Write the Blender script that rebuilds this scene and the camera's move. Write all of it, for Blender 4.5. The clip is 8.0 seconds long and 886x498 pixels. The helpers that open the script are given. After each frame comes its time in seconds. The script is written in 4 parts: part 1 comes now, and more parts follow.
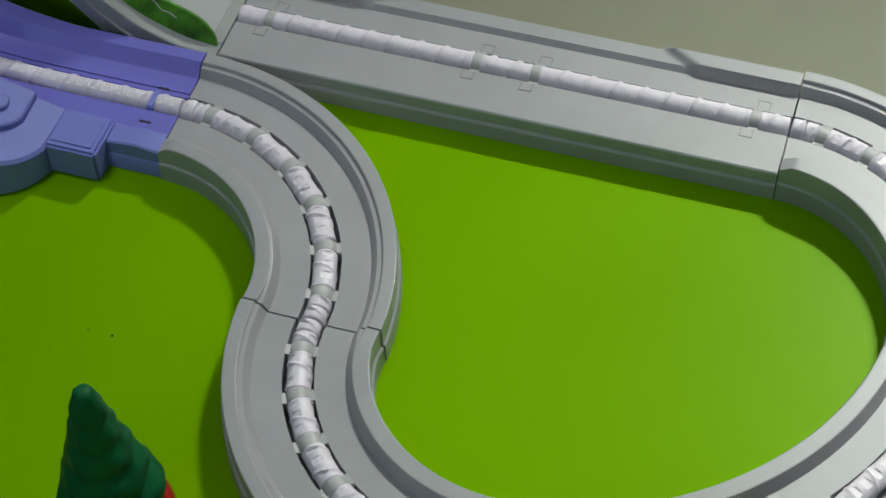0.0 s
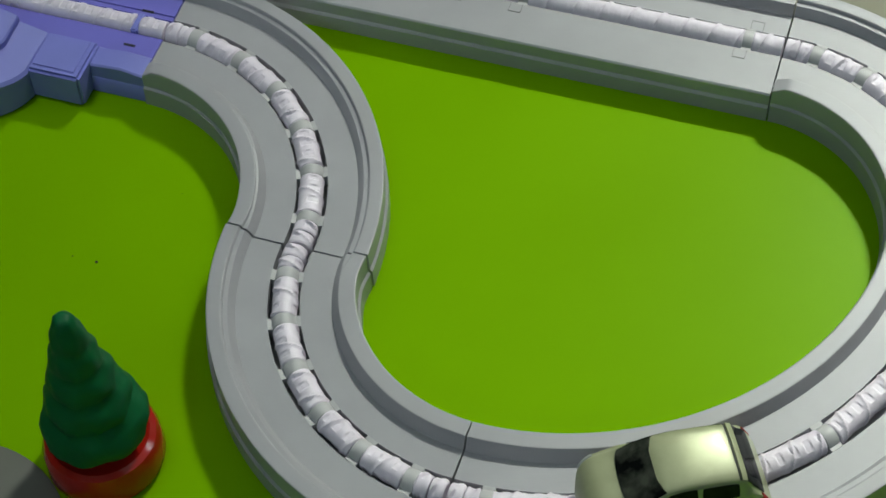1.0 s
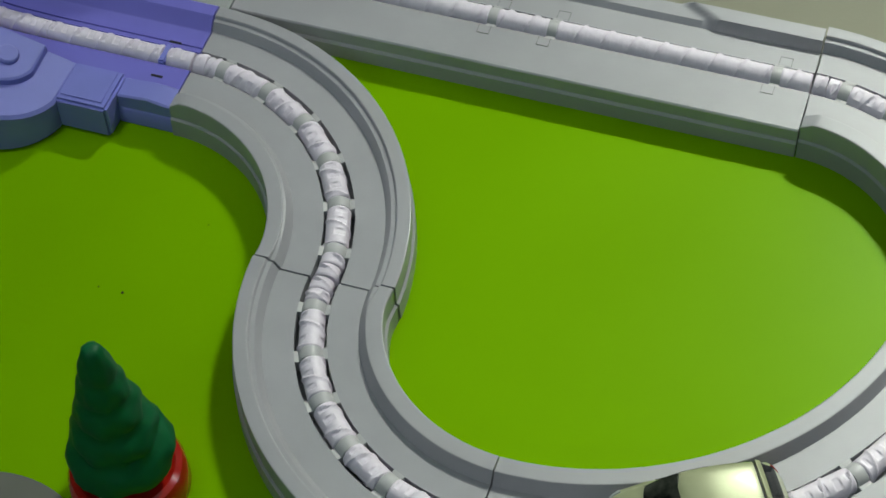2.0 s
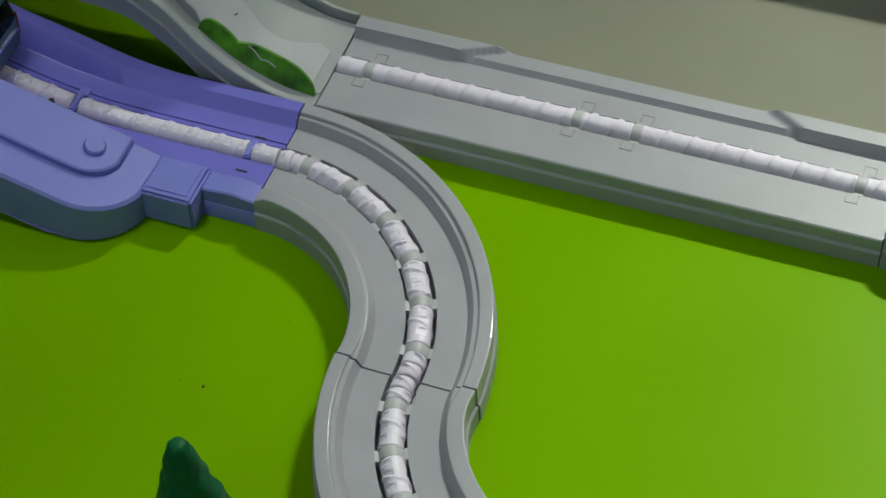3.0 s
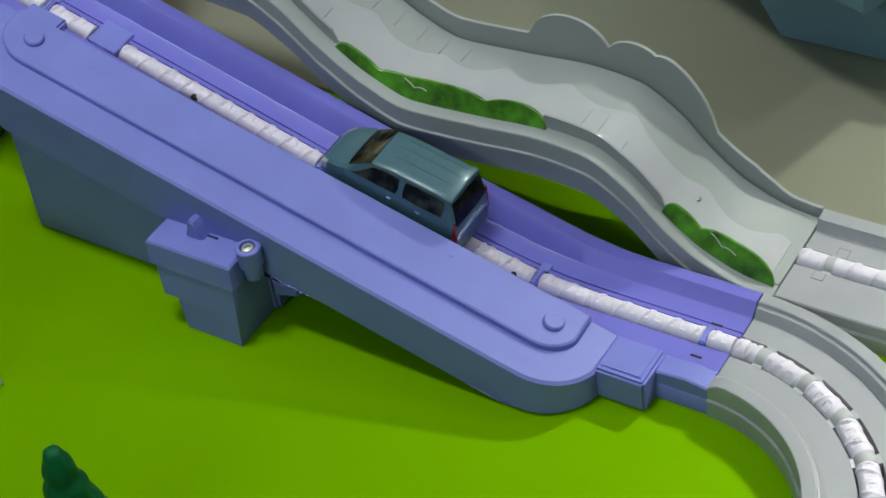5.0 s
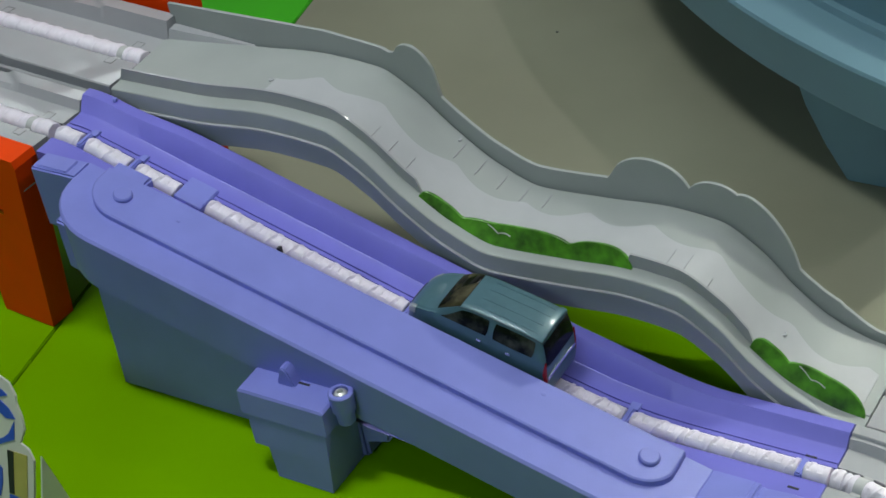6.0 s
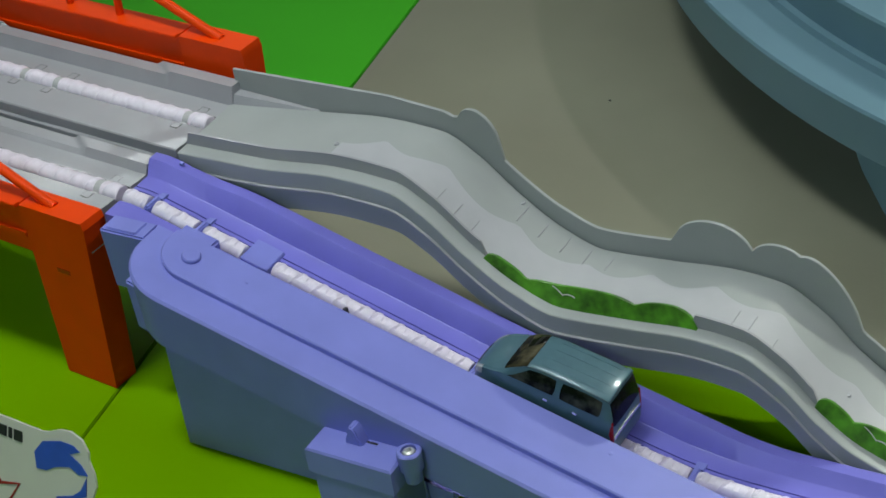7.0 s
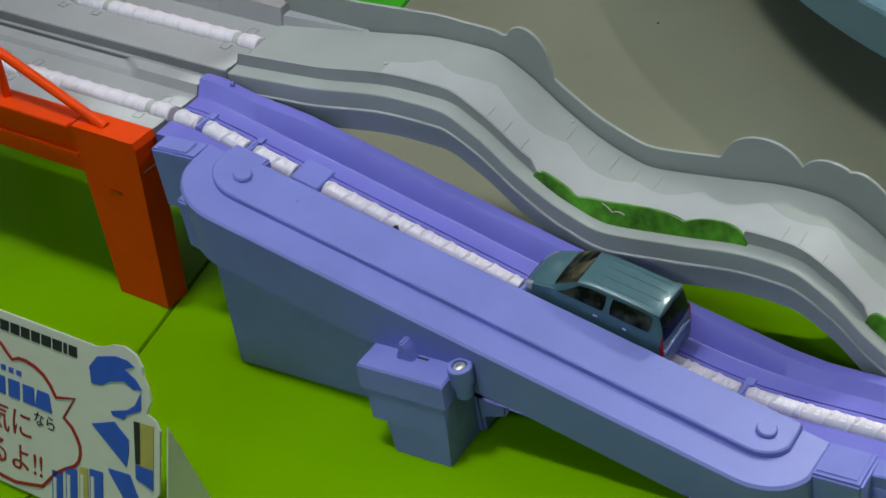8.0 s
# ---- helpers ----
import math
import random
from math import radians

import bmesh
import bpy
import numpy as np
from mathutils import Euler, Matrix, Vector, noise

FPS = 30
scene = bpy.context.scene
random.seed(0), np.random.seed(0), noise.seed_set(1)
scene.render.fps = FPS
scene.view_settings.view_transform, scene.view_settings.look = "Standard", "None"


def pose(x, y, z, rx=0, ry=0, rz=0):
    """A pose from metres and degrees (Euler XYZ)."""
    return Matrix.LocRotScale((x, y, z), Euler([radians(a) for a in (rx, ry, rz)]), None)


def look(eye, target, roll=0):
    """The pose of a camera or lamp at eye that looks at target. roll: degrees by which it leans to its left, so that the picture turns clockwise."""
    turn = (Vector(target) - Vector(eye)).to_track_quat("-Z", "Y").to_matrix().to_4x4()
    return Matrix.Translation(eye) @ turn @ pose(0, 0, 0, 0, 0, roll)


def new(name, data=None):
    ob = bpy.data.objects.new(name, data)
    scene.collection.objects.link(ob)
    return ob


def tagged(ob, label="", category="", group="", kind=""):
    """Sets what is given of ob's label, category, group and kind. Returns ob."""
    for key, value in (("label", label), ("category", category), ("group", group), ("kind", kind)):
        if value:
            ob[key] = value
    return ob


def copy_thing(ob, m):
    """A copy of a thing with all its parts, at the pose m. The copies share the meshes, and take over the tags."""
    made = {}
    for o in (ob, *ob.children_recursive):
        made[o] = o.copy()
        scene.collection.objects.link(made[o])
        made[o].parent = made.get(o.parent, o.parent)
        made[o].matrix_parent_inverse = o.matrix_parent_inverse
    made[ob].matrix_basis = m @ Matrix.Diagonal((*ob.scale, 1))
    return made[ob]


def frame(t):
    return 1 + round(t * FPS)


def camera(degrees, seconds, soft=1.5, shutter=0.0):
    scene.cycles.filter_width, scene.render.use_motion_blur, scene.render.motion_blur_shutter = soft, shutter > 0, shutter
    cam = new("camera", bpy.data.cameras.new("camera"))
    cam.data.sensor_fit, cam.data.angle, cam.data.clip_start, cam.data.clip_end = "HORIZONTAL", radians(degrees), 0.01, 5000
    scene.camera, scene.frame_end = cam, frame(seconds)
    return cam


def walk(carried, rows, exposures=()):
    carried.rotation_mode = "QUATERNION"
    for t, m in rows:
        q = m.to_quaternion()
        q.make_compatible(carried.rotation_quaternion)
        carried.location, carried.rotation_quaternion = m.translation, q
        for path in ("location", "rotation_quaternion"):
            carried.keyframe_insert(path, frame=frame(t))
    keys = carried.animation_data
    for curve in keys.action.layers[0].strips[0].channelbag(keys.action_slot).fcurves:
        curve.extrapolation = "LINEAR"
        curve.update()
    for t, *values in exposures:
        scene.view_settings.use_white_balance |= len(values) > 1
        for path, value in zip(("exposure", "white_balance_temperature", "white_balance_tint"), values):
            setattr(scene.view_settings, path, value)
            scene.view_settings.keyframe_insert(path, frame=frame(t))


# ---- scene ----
# PATH-BEGIN
cam = camera(25.73, 8.0, soft=1.65)
walk(cam, [
    (0, look((0.2818, -0.5167, 0.5972), (0.1560, -0.1593, 0.1319), -2.36)),
    (0.5, look((0.2836, -0.5127, 0.5902), (0.1416, -0.1755, 0.1147), -4.45)),
    (1, look((0.2876, -0.5094, 0.5892), (0.1643, -0.1701, 0.1099), -3.06)),
    (1.2, look((0.2880, -0.5106, 0.5905), (0.1682, -0.1695, 0.1117), -2.64)),
    (2.3, look((0.2763, -0.5101, 0.5873), (0.1436, -0.1566, 0.1210), -2.72)),
    (2.5, look((0.2733, -0.5109, 0.5887), (0.1384, -0.1506, 0.1282), -2.47)),
    (3, look((0.2661, -0.5116, 0.5914), (0.1183, -0.1496, 0.1363), -2.87)),
    (3.5, look((0.2577, -0.5161, 0.5966), (0.0657, -0.1554, 0.1572), -5.11)),
    (4, look((0.2545, -0.5232, 0.5976), (0.0199, -0.1734, 0.1702), -7.79)),
    (4.5, look((0.2546, -0.5187, 0.5968), (0.0044, -0.1752, 0.1733), -9.31)),
    (5, look((0.2473, -0.5210, 0.5985), (-0.0257, -0.1756, 0.1909), -10.37)),
    (5.2, look((0.2442, -0.5249, 0.5982), (-0.0375, -0.1763, 0.1993), -10.76)),
    (6.3, look((0.2215, -0.5731, 0.5869), (-0.0651, -0.1766, 0.2396), -11.01)),
    (6.5, look((0.2188, -0.5758, 0.5872), (-0.0673, -0.1750, 0.2444), -11.13)),
    (7, look((0.2147, -0.5854, 0.5917), (-0.0834, -0.1899, 0.2531), -10.75)),
    (7.5, look((0.2142, -0.6010, 0.5890), (-0.1006, -0.2208, 0.2479), -11.36)),
    (8, look((0.2159, -0.5961, 0.5845), (-0.0900, -0.2172, 0.2341), -11.97)),
], exposures=[(0, -0.47), (0.5, -0.45), (1.2, -0.43), (2.5, -0.42), (3.5, -0.30), (4, -0.06), (5, 0.32), (6.5, 0.34), (8, 0.41)])
# PATH-END

# ---------------------------------------------------------------- light
world = bpy.data.worlds.new("world")
scene.world = world
world.use_nodes = True
world.node_tree.nodes["Background"].inputs[0].default_value = (0.9, 0.95, 1.0, 1)
world.node_tree.nodes["Background"].inputs[1].default_value = 0.08


def tube_lamp(name, eye, target, length, width, power, colour, beam=180.0):
    data = bpy.data.lights.new(name, "AREA")
    data.shape, data.size, data.size_y, data.energy, data.color = "RECTANGLE", length, width, power, colour
    data.spread = radians(beam)
    ob = new(name, data)
    ob.matrix_world = look(eye, target)
    return ob


tube_lamp("ceiling_spot_light", (0.57, 1.58, 1.88), (0.39, -0.06, 0), 0.36, 0.10, 2.1, (0.94, 1.0, 0.89), 26)
tube_lamp("ceiling_spot_light", (-0.36, -0.22, 1.90), (-0.36, 0.04, 0), 0.40, 0.20, 0.62, (0.94, 1.0, 0.98), 36)
tube_lamp("ceiling_tube_light", (-2.49, 2.33, 1.90), (-0.35, 0.03, 0.11), 1.2, 0.04, 2.5, (0.90, 1.0, 1.0))
# Unseen cool fill, added low in front to lift the near-side faces.
tube_lamp("hall_tube_light", (-0.10, -1.95, 1.60), (-0.05, -0.1, 0), 1.2, 0.25, 7.5, (0.66, 0.90, 1.0))
# Broad unseen panel, added as soft ambient fill from above.
tube_lamp("ceiling_panel_light", (0.30, 0.10, 1.93), (0.30, 0.10, 0), 2.4, 1.4, 5.3, (0.86, 1.0, 0.99))
tube_lamp("ceiling_spot_light", (1.30, 0.88, 1.90), (-0.28, 0.21, 0), 0.05, 0.05, 0.22, (0.98, 0.95, 1.0), 34)
scene.view_settings.exposure = 0.0


# ---------------------------------------------------------------- materials
def material(name, colour, rough=0.4, spread=0.06, scale=60.0, bump=0.02, bump_scale=900.0, spec=0.5, metal=0.0, coat=0.0):
    m = bpy.data.materials.new(name)
    m.use_nodes = True
    nt = m.node_tree
    b = nt.nodes["Principled BSDF"]
    geo = nt.nodes.new("ShaderNodeTexCoord")
    n1 = nt.nodes.new("ShaderNodeTexNoise")
    n1.inputs["Scale"].default_value, n1.inputs["Detail"].default_value = scale, 4
    n2 = nt.nodes.new("ShaderNodeTexNoise")
    n2.inputs["Scale"].default_value, n2.inputs["Detail"].default_value = bump_scale, 2
    nt.links.new(geo.outputs["Object"], n1.inputs["Vector"])
    nt.links.new(geo.outputs["Object"], n2.inputs["Vector"])
    ramp = nt.nodes.new("ShaderNodeValToRGB")
    lo = [max(0.0, c * (1 - spread)) for c in colour]
    hi = [min(1.0, c * (1 + spread)) for c in colour]
    ramp.color_ramp.elements[0].position, ramp.color_ramp.elements[1].position = 0.3, 0.7
    ramp.color_ramp.elements[0].color, ramp.color_ramp.elements[1].color = (*lo, 1), (*hi, 1)
    nt.links.new(n1.outputs["Fac"], ramp.inputs["Fac"])
    nt.links.new(ramp.outputs["Color"], b.inputs["Base Color"])
    mr = nt.nodes.new("ShaderNodeMapRange")
    mr.inputs["To Min"].default_value, mr.inputs["To Max"].default_value = max(0.02, rough - 0.07), min(1, rough + 0.07)
    nt.links.new(n1.outputs["Fac"], mr.inputs["Value"])
    nt.links.new(mr.outputs["Result"], b.inputs["Roughness"])
    if bump:
        bp = nt.nodes.new("ShaderNodeBump")
        bp.inputs["Strength"].default_value, bp.inputs["Distance"].default_value = bump, 0.001
        nt.links.new(n2.outputs["Fac"], bp.inputs["Height"])
        nt.links.new(bp.outputs["Normal"], b.inputs["Normal"])
    b.inputs["Specular IOR Level"].default_value = spec
    b.inputs["Metallic"].default_value = metal
    b.inputs["Coat Weight"].default_value = coat
    b.inputs["Coat Roughness"].default_value = 0.08
    return m


def glass(name, dark, light, rough=0.08):
    """Tinted toy window with the blurred shapes of seats behind it."""
    m = material(name, (1, 1, 1), rough, 0.0, 130, 0.0, 900, 0.10)
    ramp = m.node_tree.nodes["Color Ramp"]
    ramp.color_ramp.elements[0].position, ramp.color_ramp.elements[1].position = 0.42, 0.70
    ramp.color_ramp.elements[0].color, ramp.color_ramp.elements[1].color = (*dark, 1), (*light, 1)
    return m


GREY = material("grey_plastic", (0.355, 0.352, 0.375), 0.42, 0.05, 40, 0.02, 900, 0.40, 0.0, 0.30)
GREY_ROAD = material("grey_plastic_glossy", (0.35, 0.365, 0.36), 0.48, 0.05, 30, 0.01, 900, 0.32)
CLIP = material("grey_clip_plastic", (0.45, 0.445, 0.455), 0.4, 0.05, 200)
WHITE = material("white_screw_plastic", (0.77, 0.70, 0.79), 0.42, 0.06, 300, 0.05)
PURPLE = material("purple_plastic", (0.210, 0.228, 0.63), 0.45, 0.05, 40, 0.06, 1600, 0.35)
PURPLE_DEEP = material("purple_plastic_smooth", (0.18, 0.17, 0.60), 0.38, 0.05, 40, 0.02, 900, 0.35)
GREEN_BOARD = material("lime_green_board", (0.170, 0.375, 0.0), 0.30, 0.05, 9, 0.02, 500, 0.02)
GREEN_DEEP = material("bright_green_board", (0.058, 0.42, 0.020), 0.6, 0.05, 9, 0.02, 500, 0.08)
GREY_BOARD = material("grey_board", (0.245, 0.24, 0.178), 0.6, 0.06, 12, 0.04, 400, 0.2)
POND = material("dark_grey_disc", (0.125, 0.13, 0.11), 0.45, 0.06, 30)
ORANGE = material("orange_plastic", (0.86, 0.060, 0.002), 0.42, 0.05, 50, 0.02, 900, 0.12)
TREE = material("dark_green_plastic", (0.003, 0.115, 0.036), 0.5, 0.12, 90, 0.08, 900, 0.22)
RED = material("red_plastic", (0.42, 0.013, 0.007), 0.17, 0.06, 60)
BUSH = material("bush_green_paint", (0.058, 0.200, 0.010), 0.4, 0.72, 120, 0.05)
PALE = material("pale_road_paint", (0.425, 0.425, 0.45), 0.55, 0.04, 60)
BLUE = material("blue_grey_plastic", (0.150, 0.265, 0.330), 0.45, 0.05, 20)
VAN = material("teal_metallic_paint", (0.072, 0.145, 0.182), 0.38, 0.06, 200, 0.0, 900, 0.3, 0.1, 0.35)
SILVER = material("champagne_metallic_paint", (0.36, 0.38, 0.23), 0.38, 0.06, 200, 0.0, 900, 0.4, 0.2, 0.35)
DARK_GLASS = glass("dark_window", (0.004, 0.005, 0.006), (0.020, 0.022, 0.020))
SEAT_GLASS = glass("window_with_seats", (0.004, 0.005, 0.005), (0.060, 0.066, 0.052))
TINT_GLASS = glass("tinted_window", (0.006, 0.006, 0.005), (0.075, 0.066, 0.035))
BLACK = material("black_plastic", (0.012, 0.012, 0.014), 0.5, 0.1, 200)
RUBBER = material("black_rubber", (0.02, 0.02, 0.02), 0.6, 0.1, 200)
STEEL = material("screw_steel", (0.62, 0.62, 0.60), 0.38, 0.1, 300, 0.0, 900, 0.6, 0.55)
CHROME = material("chrome", (0.75, 0.75, 0.76), 0.15, 0.03, 200, 0.0, 900, 0.5, 1.0)
LAMP_RED = material("red_lens", (0.35, 0.01, 0.012), 0.15, 0.1, 200, 0.0)
LAMP_CLEAR = material("clear_lens", (0.38, 0.40, 0.41), 0.1, 0.05, 200, 0.0)
ROOM = material("matt_wall_paint", (0.62, 0.61, 0.58), 0.8, 0.04, 3)
PAPER = material("white_card", (0.62, 0.60, 0.52), 0.45, 0.03, 40)
INK_RED = material("dark_red_ink", (0.30, 0.015, 0.015), 0.45, 0.08, 100)
INK_BLUE = material("blue_ink", (0.03, 0.09, 0.48), 0.4, 0.08, 100)
INK_BLACK = material("black_ink", (0.02, 0.02, 0.025), 0.45, 0.08, 100)
INK_GOLD = material("gold_ink", (0.42, 0.36, 0.10), 0.4, 0.1, 100)


# ---------------------------------------------------------------- builders
def thing(name, label, category, group="", at=(0, 0, 0), kind=""):
    ob = new(name)
    ob.location = at
    ob.empty_display_size = 0.01
    return tagged(ob, label, category, group, kind)


def finish(bm, smooth=35):
    bmesh.ops.recalc_face_normals(bm, faces=bm.faces)
    me = bpy.data.meshes.new("mesh")
    bm.to_mesh(me)
    bm.free()
    if smooth:
        for p in me.polygons:
            p.use_smooth = True
        me.set_sharp_from_angle(angle=radians(smooth))
    return me


def part(name, bm, mat, parent=None, label="", smooth=35):
    me = bm if isinstance(bm, bpy.types.Mesh) else finish(bm, smooth)
    me.name = name
    if not me.materials:
        me.materials.append(mat)
    ob = new(name, me)
    if parent is not None:
        ob.parent = parent
    if label:
        ob["label"] = label
    return ob


def grid_faces(bm, rows, closed=True, caps=True):
    """Skins rows of vertices; closed joins the last column with the first."""
    n = len(rows[0])
    for a, b in zip(rows, rows[1:]):
        for i in range(n if closed else n - 1):
            j = (i + 1) % n
            try:
                bm.faces.new((a[i], a[j], b[j], b[i]))
            except ValueError:
                pass
    if caps and closed:
        bm.faces.new(rows[0])
        bm.faces.new(rows[-1][::-1])


def sweep(path, profile, closed=True):
    """path: rows of (x, y, z, tx, ty, s); profile(s): points (u, w) with u to the left of the way and w up."""
    bm = bmesh.new()
    rows = []
    for x, y, z, tx, ty, s in path:
        rows.append([bm.verts.new((x - ty * u, y + tx * u, z + w)) for u, w in profile(s)])
    grid_faces(bm, rows, closed, True)
    return bm


def line_path(p, q, n=2):
    p, q = Vector(p), Vector(q)
    d = q - p
    flat = Vector((d.x, d.y)).normalized()
    return [(*(p + d * i / (n - 1)), flat.x, flat.y, d.length * i / (n - 1)) for i in range(n)]


def arc_path(cx, cy, r, a0, a1, z=0.0, n=24):
    """An arc from angle a0 to a1 in degrees."""
    rows, way = [], 1 if a1 > a0 else -1
    for i in range(n):
        a = radians(a0 + (a1 - a0) * i / (n - 1))
        rows.append((cx + r * math.cos(a), cy + r * math.sin(a), z, -way * math.sin(a), way * math.cos(a), r * abs(a - radians(a0))))
    return rows


def prism(points, z0, z1, bevel=0.0, axis="z"):
    """Extrudes an outline. axis z: points are x, y; axis y: points are x, z and z0, z1 are the ys."""
    bm = bmesh.new()
    put = (lambda a, b, c: (a, b, c)) if axis == "z" else (lambda a, b, c: (a, c, b))
    low = [bm.verts.new(put(a, b, z0)) for a, b in points]
    top = [bm.verts.new(put(a, b, z1)) for a, b in points]
    grid_faces(bm, [low, top], True, True)
    if bevel:
        bmesh.ops.recalc_face_normals(bm, faces=bm.faces)
        sharp = [e for e in bm.edges if e.calc_face_angle(0) > 0.6]
        bmesh.ops.bevel(bm, geom=sharp, offset=bevel, segments=2, affect="EDGES", clamp_overlap=True)
    return bm


def box(x0, y0, z0, x1, y1, z1, bevel=0.0):
    return prism([(x0, y0), (x1, y0), (x1, y1), (x0, y1)], z0, z1, bevel)


def lathe(profile, n=24, centre=(0, 0, 0)):
    """Turns (r, z) points about the upright axis."""
    bm = bmesh.new()
    rows = []
    for r, z in profile:
        rows.append([bm.verts.new((centre[0] + r * math.cos(2 * math.pi * i / n), centre[1] + r * math.sin(2 * math.pi * i / n), centre[2] + z)) for i in range(n)])
    grid_faces(bm, rows, True, True)
    return bm


def tube(p, q, r, n=12):
    """A rod from p to q."""
    p, q = Vector(p), Vector(q)
    bm = bmesh.new()
    m = (q - p).to_track_quat("Z", "Y").to_matrix()
    rows = [[bm.verts.new(c + m @ Vector((r * math.cos(2 * math.pi * i / n), r * math.sin(2 * math.pi * i / n), 0))) for i in range(n)] for c in (p, q)]
    grid_faces(bm, rows)
    return bm


def smooth_table(x, table):
    """Monotone cubic through (x, y) rows."""
    xs, ys = [a for a, _ in table], [b for _, b in table]
    if x <= xs[0]:
        return ys[0]
    if x >= xs[-1]:
        return ys[-1]
    i = max(k for k in range(len(xs) - 1) if xs[k] <= x)
    d = [(ys[k + 1] - ys[k]) / (xs[k + 1] - xs[k]) for k in range(len(xs) - 1)]

    def slope(k):
        if k == 0 or k == len(xs) - 1:
            return d[min(k, len(d) - 1)] * 0.5
        return 0.0 if d[k - 1] * d[k] <= 0 else 2 * d[k - 1] * d[k] / (d[k - 1] + d[k])
    h = xs[i + 1] - xs[i]
    t = (x - xs[i]) / h
    return (ys[i] * (1 + 2 * t) * (1 - t) ** 2 + slope(i) * h * t * (1 - t) ** 2 + ys[i + 1] * t * t * (3 - 2 * t) + slope(i + 1) * h * t * t * (t - 1))


# ---------------------------------------------------------------- setting
SEAM = ((-0.397, -0.1), (-0.47, 0.34))


def seam_x(y):
    (xa, ya), (xb, yb) = SEAM
    return xa + (xb - xa) * (y - ya) / (yb - ya)


def slab(name, points, mat, label, z0=-0.018, z1=0.0):
    ob = part(name, prism(points, z0, z1, 0.0007), mat)
    return tagged(ob, label, "table board", "display boards", "structure")


EDGE_Y = 0.062
slab("ground_lime_board", [(seam_x(-1.0) + 0.0005, -1.0), (1.1, -1.0), (1.1, EDGE_Y), (seam_x(EDGE_Y) + 0.0005, EDGE_Y)], GREEN_BOARD, "smooth lime green display board under the toy road")
slab("ground_grey_board", [(seam_x(EDGE_Y) + 0.0005, EDGE_Y + 0.0006), (1.1, EDGE_Y + 0.0006), (1.1, 1.3), (seam_x(1.3) + 0.0005, 1.3)], GREY_BOARD, "matt grey display board behind the toy road")
slab("ground_lime_board", [(-1.6, -1.0), (seam_x(-1.0) - 0.0005, -1.0), (seam_x(0.075) - 0.0005, 0.075), (-1.6, 0.075)], GREEN_BOARD, "smooth lime green display board beside the ramp")
slab("ground_green_board", [(-1.6, 0.0756), (seam_x(0.075) - 0.0005, 0.0756), (seam_x(1.3) - 0.0005, 1.3), (-1.6, 1.3)], GREEN_DEEP, "bright green display board behind the bridge")
tagged(part("table", box(-1.6, -1.0, -0.75, 1.1, 1.3, -0.0185), ROOM), "pale table carrying the display boards", "table", "", "structure")
tagged(part("floor", box(-3.2, -2.6, -0.85, 2.8, 3.2, -0.75), GREY_BOARD), "grey floor of the hall", "floor", "", "structure")
tagged(part("ceiling", box(-3.2, -2.6, 1.95, 2.8, 3.2, 2.05), ROOM), "plain pale ceiling of the hall", "ceiling", "", "structure")
for wall_name, c in (("wall_south", (-3.2, -2.7, 2.8, -2.6)), ("wall_north", (-3.2, 3.2, 2.8, 3.3)), ("wall_west", (-3.3, -2.6, -3.2, 3.2)), ("wall_east", (2.8, -2.6, 2.9, 3.2))):
    tagged(part(wall_name, box(c[0], c[1], -0.75, c[2], c[3], 1.95), ROOM), "plain pale wall of the hall", "wall", "", "structure")

for px, py, pr in ((0.0110, -0.1350, 0.0006), (0.0010, -0.1350, 0.0003), (0.0300, -0.0950, 0.0002), (-0.2880, 0.2700, 0.0009)):
    tagged(part("dark_speck", lathe([(pr, 0.0001), (pr * 0.8, 0.0004), (pr * 0.3, 0.0005)], 7, (px, py, 0)), BLACK), "tiny dark speck of dirt on the board", "dirt speck", "dirt specks")

# ---------------------------------------------------------------- the grey road
ROAD = 0.0139          # height of the road surface
WALL = 0.0192          # height of the side walls
Y_RAMP, Y_FAR = -0.027, 0.0322
HIGH_NEAR, HIGH_FAR = 0.105, 0.1115   # heights of the bridge's two lanes


def side(f, ledge=1.0):
    """Half of the road's section from the slot outwards, for a wall of f times its full height; the outer wall of a bend has a ledge, and a part of 1 passes from the plain wall to it."""
    def w(z):
        return ROAD + (z - ROAD) * f
    plain = [(0.0176, 0.0), (0.0199, WALL - 0.0008), (0.0201, WALL - 0.0004), (0.0203, WALL - 0.0001), (0.0205, WALL), (0.0208, WALL), (0.0212, WALL)]
    stepped = [(0.0176, 0.0), (0.0197, 0.0174), (0.0200, 0.0177), (0.0217, 0.0178), (0.0222, WALL - 0.0002), (0.0225, WALL), (0.0228, WALL)]
    road = [(0.0060, ROAD - 0.0085), (0.0060, ROAD)]
    for (u0, z0), (u1, z1) in zip(plain, stepped):
        road.append((u0 + (u1 - u0) * ledge, w(z0 + (z1 - z0) * ledge) if z0 else ROAD))
    rim = [(0.0257, w(WALL)), (0.0261, w(WALL)), (0.0265, w(WALL - 0.0001)), (0.0267, w(WALL - 0.0004)), (0.0268, w(WALL - 0.0010)), (0.0268, 0.0096), (0.0278, 0.0088), (0.0280, 0.0)]
    return road + [(u + 0.0010 * ledge, z) for u, z in rim]


def road_profile(left, right, ledge_left=1.0, ledge_right=1.0):
    return side(left, ledge_left) + [(-u, w) for u, w in side(right, ledge_right)[::-1]]


